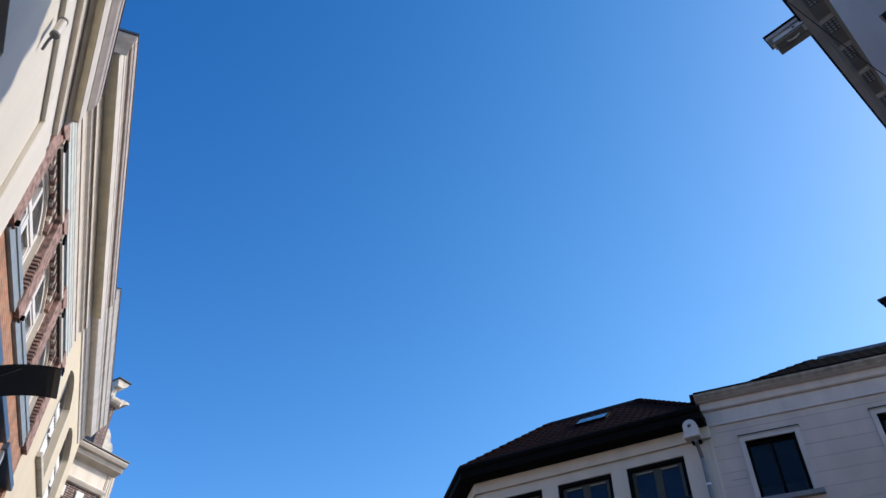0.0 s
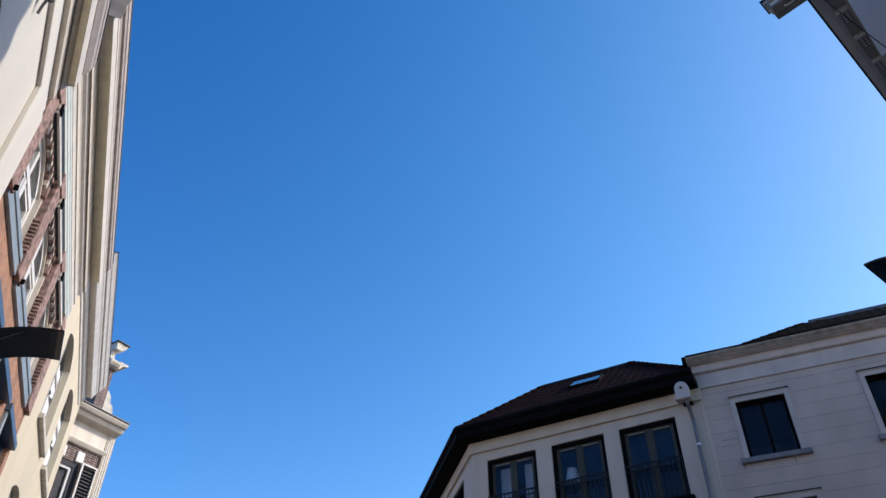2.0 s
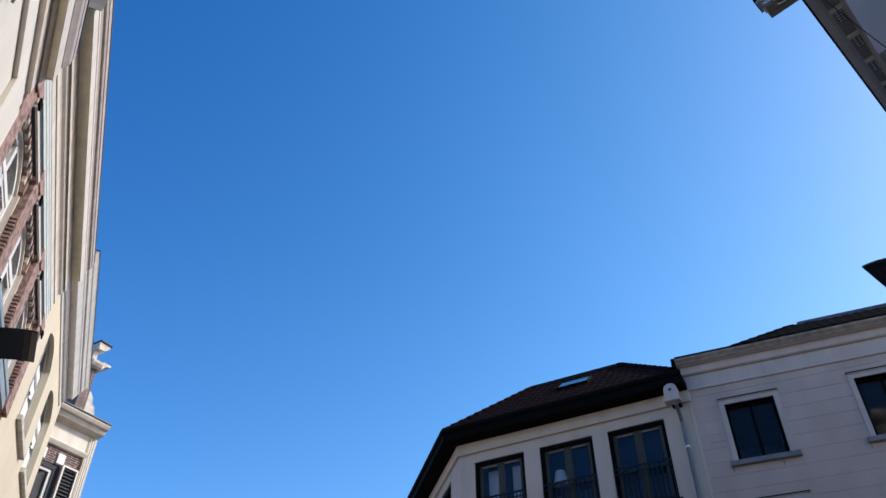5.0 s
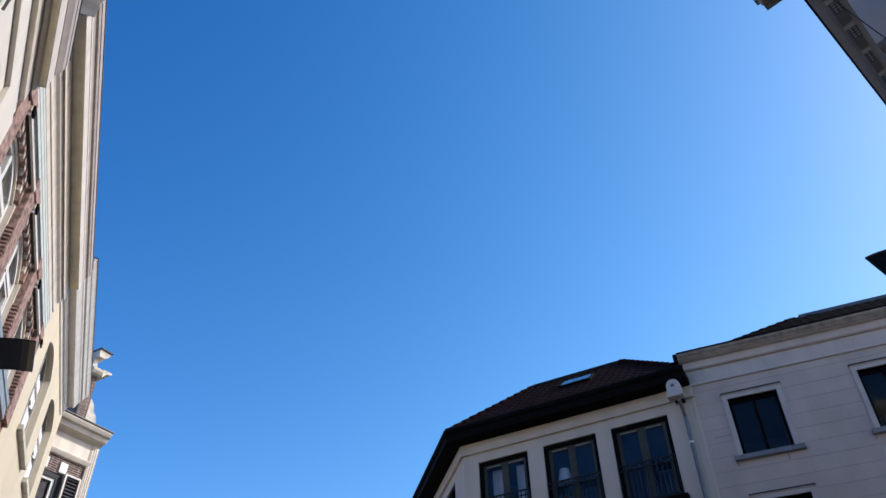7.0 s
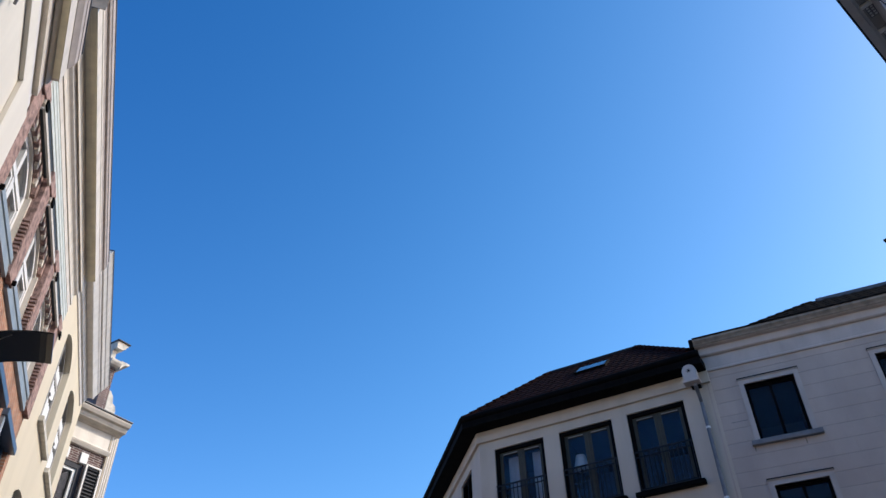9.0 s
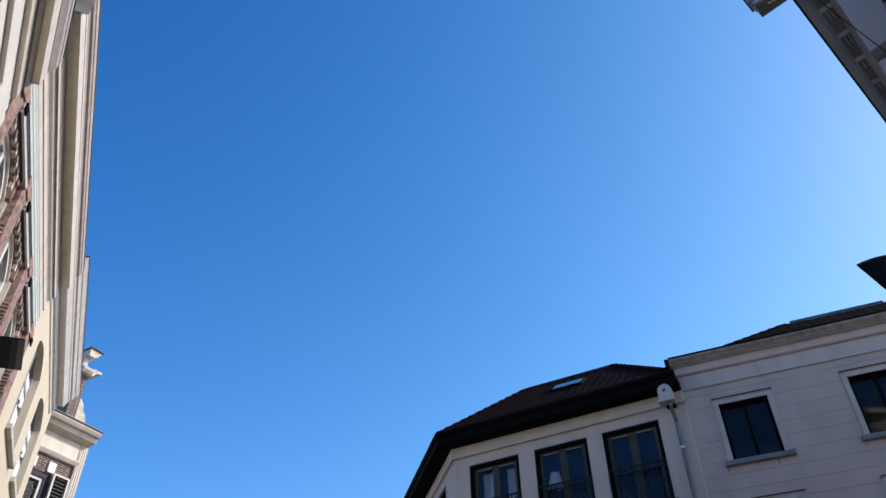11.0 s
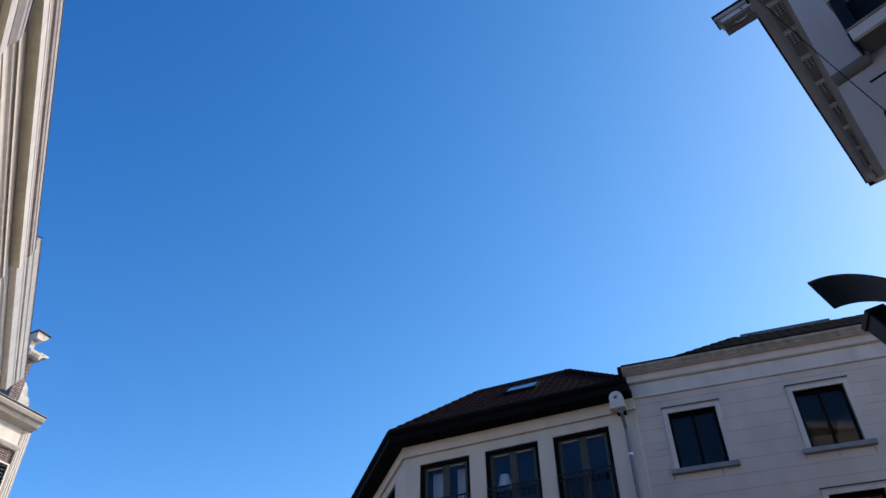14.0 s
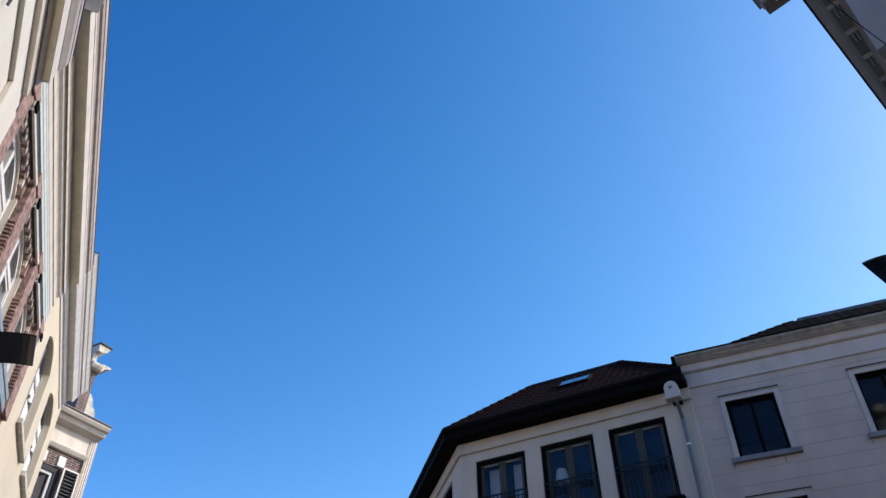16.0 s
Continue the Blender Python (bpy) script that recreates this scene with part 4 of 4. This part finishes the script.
part("head", hbm, GREY_TRIM, flood)
for z in (-0.03, 0.24):
    hbm = bmesh.new()
    tube(hbm, [(0, -0.10, z), (0, -0.10, z + 0.03)], 0.051, 14)
    part("collar", hbm, GREY_SILL, flood)

# ---- house whose wall runs beside the viewer ----
def way(az):
    return Vector((math.sin(radians(az)), math.cos(radians(az)), 0))


E_O = Vector((0.014, 0.125, 0))
house_e = thing("eaves_house", Matrix.Identity(4), "grey-white plastered house with a deep ventilated eaves soffit", "house", "houses along the street")
ZS, END = 12.0, 13.2
fo, no = way(47), way(137)           # line of the eaves
fw_, nw = way(44.8), way(134.8)      # line of the wall


def outer(s, p=0.0):
    v = E_O + fo * s + no * (-0.71 + p)
    return (v.x, v.y)


def wallp(s, p=0.0):
    v = E_O + fw_ * s + nw * (0.20 + p)
    return (v.x, v.y)


def strip(a, b, a0, a1, b0, b1, z0, z1):
    """A bar between two lines of the plan."""
    return prism([a(a0[0], a0[1]), b(b0[0], b0[1]), b(b1[0], b1[1]), a(a1[0], a1[1])][::-1], z0, z1)


part("wall", strip(wallp, wallp, (7.05, 0), (END - 0.45, 0), (7.05, 6), (END - 0.45, 6), 0, ZS + 0.3), GREY_WALL, house_e)
part("recessed_wall", strip(wallp, wallp, (-6, 1.7), (7.05, 1.7), (-6, 6), (7.05, 6), 0, ZS + 0.3), GREY_WALL, house_e)
part("recess_ceiling", strip(wallp, wallp, (-6, 0.202), (7.05, 0.202), (-6, 1.75), (7.05, 1.75), ZS + 0.03, ZS + 0.12), SOFFIT_PAINT, house_e)
part("wall_front", strip(wallp, wallp, (7.25, -0.035), (END - 0.45, -0.035), (7.25, -0.002), (END - 0.45, -0.002), 0, ZS - 0.21), GREY_WALL, house_e)
# unseen attic storey set back behind the eaves, added for a window reflection
part("attic_storey", strip(outer, outer, (4.5, 1.7), (10.2, 1.7), (4.5, 6.0), (10.2, 6.0), ZS + 0.421, ZS + 3.1), CREAM_WALL, house_e, "unseen cream attic block mirrored in a window")
part("attic_cornice", strip(outer, outer, (4.3, 1.5), (10.4, 1.5), (4.3, 6.2), (10.4, 6.2), ZS + 3.102, ZS + 3.35), TRIM_WHITE, house_e, "white cornice of the unseen attic block")
# unseen gabled hoist dormer over the beam, shaped to shade the cream house
part("dormer", strip(outer, outer, (6.5, 0.42), (7.85, 0.42), (6.5, 1.6), (7.85, 1.6), ZS + 0.421, ZS + 3.2), GREY_WALL, house_e, "unseen hoist dormer block that shades the cream house")
part("dormer_gable", strip(outer, outer, (6.9, 0.42), (7.6, 0.42), (6.9, 1.6), (7.6, 1.6), ZS + 3.202, ZS + 3.6), GREY_WALL, house_e)
# the return of the wall, with a shallow bay window
base_r = E_O + fw_ * 7.0 + nw * 0.12
RET = Matrix.Translation(base_r) @ Matrix.Rotation(radians(-55), 4, "Z")


def on_return(name, bm, mat, parent, label=""):
    ob = part(name, bm, mat, parent, label)
    if parent is house_e:
        ob.matrix_local = RET
    return ob


on_return("return_wall", boxes((-0.05, 1.9, 0.0, 0.3, 0, ZS + 0.02)), GREY_WALL, house_e)
on_return("pilaster", boxes((-0.05, 0.31, -0.06, -0.002, 8.73, ZS + 0.02), (0.31, 0.50, -0.285, -0.002, 9.60, ZS + 0.02)), GREY_WALL, house_e, "pilaster on the upper wall")
# takes the dim soffit colour for the shade on its underside
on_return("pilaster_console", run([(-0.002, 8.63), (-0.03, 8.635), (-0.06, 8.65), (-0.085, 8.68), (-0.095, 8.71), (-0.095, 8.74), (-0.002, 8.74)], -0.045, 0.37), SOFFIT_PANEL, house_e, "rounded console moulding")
on_return("console_block", boxes((0.312, 0.39, -0.10, -0.002, 8.742, 8.87), bevel=0.015), SOFFIT_PAINT, house_e)
on_return("wall_slot", boxes((0.25, 1.3, -0.015, -0.002, 8.405, 8.422)), BLACK_WOOD, house_e)
bay = on_return("bay_window", boxes((0.345, 1.85, -0.28, -0.002, 8.925, 9.05), (0.345, 0.47, -0.28, -0.002, 9.05, 11.4), (0.47, 1.85, -0.10, -0.002, 9.05, 11.4)), NAVY, house_e, "dark navy bay window casing with a white ledge")
part("ledge", boxes((0.36, 1.87, -0.35, -0.30, 8.75, 8.905), bevel=0.006), TRIM_WHITE, bay, "white ledge")
part("ledge_top", boxes((0.35, 1.87, -0.37, -0.004, 8.907, 8.923)), STONE_TRIM, bay)
part("ledge_underside", boxes((0.37, 1.87, -0.298, -0.004, 8.765, 8.90)), OLIVE_BOARD, bay, "olive-brown underside board")
# navy strip in place of the shadow at the ledge's side
part("ledge_end_shade", boxes((0.335, 0.358, -0.33, -0.004, 8.72, 8.905)), NAVY, bay)
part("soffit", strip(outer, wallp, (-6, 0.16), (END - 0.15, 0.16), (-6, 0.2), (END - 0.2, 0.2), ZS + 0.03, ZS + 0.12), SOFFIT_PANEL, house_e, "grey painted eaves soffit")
part("fascia", strip(outer, outer, (-6, 0.02), (END - 0.02, 0.02), (-6, 0.13), (END - 0.02, 0.13), ZS + 0.0, ZS + 0.30), SOFFIT_PAINT, house_e)
part("fascia_moulding", strip(outer, outer, (-6, 0.13), (END - 0.05, 0.13), (-6, 0.18), (END - 0.05, 0.18), ZS + 0.02, ZS + 0.2), SOFFIT_PAINT, house_e)
part("gutter", strip(outer, outer, (-6, -0.02), (END, -0.02), (-6, 0.02), (END, 0.02), ZS + 0.10, ZS + 0.36), BLACK_METAL, house_e, "dark gutter edge")
part("roof", strip(outer, wallp, (-6, 0.02), (END, 0.02), (-6, 6), (END, 6), ZS + 0.30, ZS + 0.42), LEAD, house_e)
part("end_board", strip(outer, wallp, (END - 0.12, 0.02), (END, 0.02), (END - 0.12, 0.3), (END, 0.3), ZS + 0.0, ZS + 0.30), SOFFIT_PAINT, house_e)
part("bed_moulding", strip(wallp, wallp, (-6, -0.20), (END - 0.4, -0.20), (-6, 0.0), (END - 0.4, 0.0), ZS - 0.10, ZS + 0.028), SOFFIT_PAINT, house_e)
part("bed_fillet", strip(wallp, wallp, (-6, -0.165), (END - 0.4, -0.165), (-6, 0.0), (END - 0.4, 0.0), ZS - 0.20, ZS - 0.102), SOFFIT_PAINT, house_e)
for i in range(18):
    s = 12.89 - 0.645 * i
    c = E_O + fo * s + no * (-0.40)
    m = Matrix.Translation((c.x, c.y, ZS + 0.028)) @ Matrix.Rotation(radians(-47), 4, "Z")
    vb = part("vent", boxes((-0.10, 0.11, -0.14, 0.12, -0.012, 0.0)), VENT_DARK, house_e, "perforated soffit vent")
    vb.matrix_local = m
    part("vent_holes", boxes(*[(-0.085 + 0.06 * a, -0.05 + 0.06 * a, -0.12 + 0.06 * b, -0.085 + 0.06 * b, -0.016, -0.012) for a in range(3) for b in range(4)]), VENT_SLOT, vb)
    cb = part("cross_bar", boxes((-0.13, 0.30, -0.235, -0.165, -0.05, 0.0), bevel=0.006), CROSS_PAINT, house_e)
    cb.matrix_local = m
beam = thing("hoist_beam", Matrix.Translation(Vector((*outer(8.06, 0.0), ZS))) @ Matrix.Rotation(radians(-47), 4, "Z"), "boxed hoisting beam projecting from the eaves", "hoist beam")
part("casing", boxes((-0.50, 0.03, -0.04, 0.10, 0.02, 0.20), bevel=0.012), GREY_WALL, beam)
part("cover_mould", boxes((-0.54, 0.03, -0.075, -0.042, 0.145, 0.22), (-0.54, -0.502, -0.042, 0.14, 0.145, 0.22)), SOFFIT_PAINT, beam)
part("panel_frame", boxes((-0.50, 0.03, -0.054, -0.041, 0.02, 0.042), (-0.50, -0.465, -0.054, -0.041, 0.042, 0.144)), OLIVE_BOARD, beam, "olive-grey panel frame")
bolt = bmesh.new()
tube(bolt, [(-0.13, -0.055, 0.095), (-0.13, -0.041, 0.095)], 0.014, 10)
part("bolt", bolt, BLACK_METAL, beam, "dark bolt head")
part("lead_top", boxes((-0.565, 0.03, -0.10, 0.2, 0.222, 0.245)), BLACK_WOOD, beam)
# rail and board below are dark olive to carry the underside's shade
part("side_rail", boxes((-0.48, 0.03, 0.10, 0.22, 0.0, 0.10), bevel=0.01), OLIVE_BOARD, beam, "lower rail darkened as the beam's underside")
part("inset_panel", boxes((-0.46, -0.02, -0.03, 0.09, 0.004, 0.019)), OLIVE_BOARD, beam, "underside board darkened for its shade")
kb = bmesh.new()
ring = [(-0.2 + 0.09 * math.cos(a), 0.045, 0.003 + 0.035 * math.sin(a)) for a in (math.pi + math.pi * k / 8 for k in range(9))]
tube(kb, ring, 0.012, 8)
part("hook", kb, STONE_CREAM, beam)
hook = RET @ Vector((0.249, -0.045, 0))
top = E_O + fo * 5.5 + no * (-0.972)
line = thing("cable", Matrix.Translation((hook.x, hook.y, 7.866)), "thin dark cable from the eaves to a wall hook", "cable")
kb = bmesh.new()
pts = [(top.x - hook.x, top.y - hook.y, 12.0 - 7.866)]
for k in range(1, 11):
    q = 1 - k / 10
    pts.append((pts[0][0] * q, pts[0][1] * q, pts[0][2] * q - 0.25 * math.sin(math.pi * q)))
tube(kb, pts, 0.006, 6)
part("line", kb, BLACK_METAL, line)
hk = bmesh.new()
tube(hk, [(0, 0, -0.03), (0, 0, 0.03)], 0.035, 8)
tube(hk, [(0, 0, 0), (0.82 * 0.05, 0.57 * 0.05, 0)], 0.014, 8)
part("wall_hook", hk, BLACK_METAL, line)


# ---- street lamps with a curved reflector ----
def street_lamp(x, y, az, label, spot=(0.34, 5.68), bend=0.86, twist=0, half=0.280):
    """The wing's tip is at (x, y), 6 m up; from there it sweeps down along the azimuth az to its pole."""
    m = Matrix.Translation((x, y, 0)) @ Matrix.Rotation(radians(90 - az), 4, "Z")
    lampo = thing("street_lamp", m, label, "street lamp", "street lamps")
    n, length = 18, 1.05
    bm = bmesh.new()
    rows = []
    for i in range(n + 1):
        s = length * i / n
        z = 5.985 - bend * s * s
        rows.append([bm.verts.new((s, q, z + d)) for q, d in ((-half, 0), (half, 0), (half, 0.018), (-half, 0.018))])
    for s, e in zip(rows, rows[1:]):
        for k in range(4):
            bm.faces.new((s[k], s[(k + 1) % 4], e[(k + 1) % 4], e[k]))
    bm.faces.new(rows[0]), bm.faces.new(rows[-1][::-1])
    part("reflector", bm, GLOSS_BLACK, lampo, "curved black reflector wing")
    pb = bmesh.new()
    lathe(pb, [(0.09, 0), (0.09, 0.6), (0.065, 0.65), (0.055, 5.06), (0.03, 5.08)], (1.08, 0, 0), 16)
    part("pole", pb, BLACK_METAL, lampo)
    ab = bmesh.new()
    tube(ab, [(0.48, 0, 5.36), (0.8, 0, 5.05), (1.08, 0, 4.8)], 0.035, 10)
    part("arm", ab, BLACK_METAL, lampo)
    head = part("spotlight", boxes((-0.085, 0.085, -0.095, 0.095, -0.42, 0), (-0.10, 0.10, -0.11, 0.11, -0.05, 0.012), bevel=0.012), BLACK_METAL, lampo, "black upward spotlight")
    head.matrix_local = Matrix.Translation((spot[0], 0.0, spot[1])) @ Matrix.Rotation(radians(-24), 4, "Y") @ Matrix.Rotation(radians(twist), 4, "Z")
    if twist:
        db = bmesh.new()
        lathe(db, [(0.010, -0.03), (0.016, 0.0), (0.010, 0.03)], (0.5, half, 5.75), 8)
        part("end_stop", db, ZINC, lampo)
        sb = bmesh.new()
        lathe(sb, [(0.022, 0.0), (0.022, 0.012), (0.012, 0.018)], (0, 0, 0), 12)
        knob = part("knob", sb, ZINC, head, "bare metal knob")
        knob.matrix_local = Matrix.Translation((-0.04, 0.096, -0.06)) @ Matrix.Rotation(radians(-90), 4, "X")
    else:
        # pale tube that draws the curved reflection on the glossy underside
        wb = bmesh.new()
        way_points = [(0.36 + 0.06 * k, 0.25 - 0.034 * k - 0.002 * k * (7 - k)) for k in range(8)]
        tube(wb, [(a, b, 5.979 - bend * a * a) for a, b in way_points], 0.0045, 6)
        part("glint_line", wb, GREY_SILL, lampo, "thin pale line for a reflection on the wing")
    return lampo


street_lamp(4.113, 5.502, 140.6, "black street lamp with a curved reflector wing on the square", (0.33, 5.59), 0.80, 38)
street_lamp(-3.957, 6.766, -114.6, "black street lamp with a curved reflector wing beside the facades", (0.80, 5.25), 0.40, 0, 0.300)

# ---- stone courses of the white house ----
course, length = 0.372, 1.15
row = 0
z = 6.2
while z < 11.98:
    top = min(z + course, 11.985)
    x = A_L - (0.0 if row % 2 else length / 2)
    while x < 6.4:
        a, b = max(x, A_L), min(x + length, 6.4)
        holes2 = [(p - 0.12, q + 0.12, c, d + 0.115) for p, q, c, d in A_WIN]
        rects = [r for r in minus((a + 0.001, b - 0.001, z + 0.003, top - 0.003), holes2) if r[1] - r[0] > 0.01 and r[3] - r[2] > 0.01]
        if rects and b - a > 0.05:
            part("stone_block", boxes(*[(p, q, 0.0, 0.02, c, d) for p, q, c, d in rects]), WHITE_STONE, wall_a)
        x += length
    z += course
    row += 1
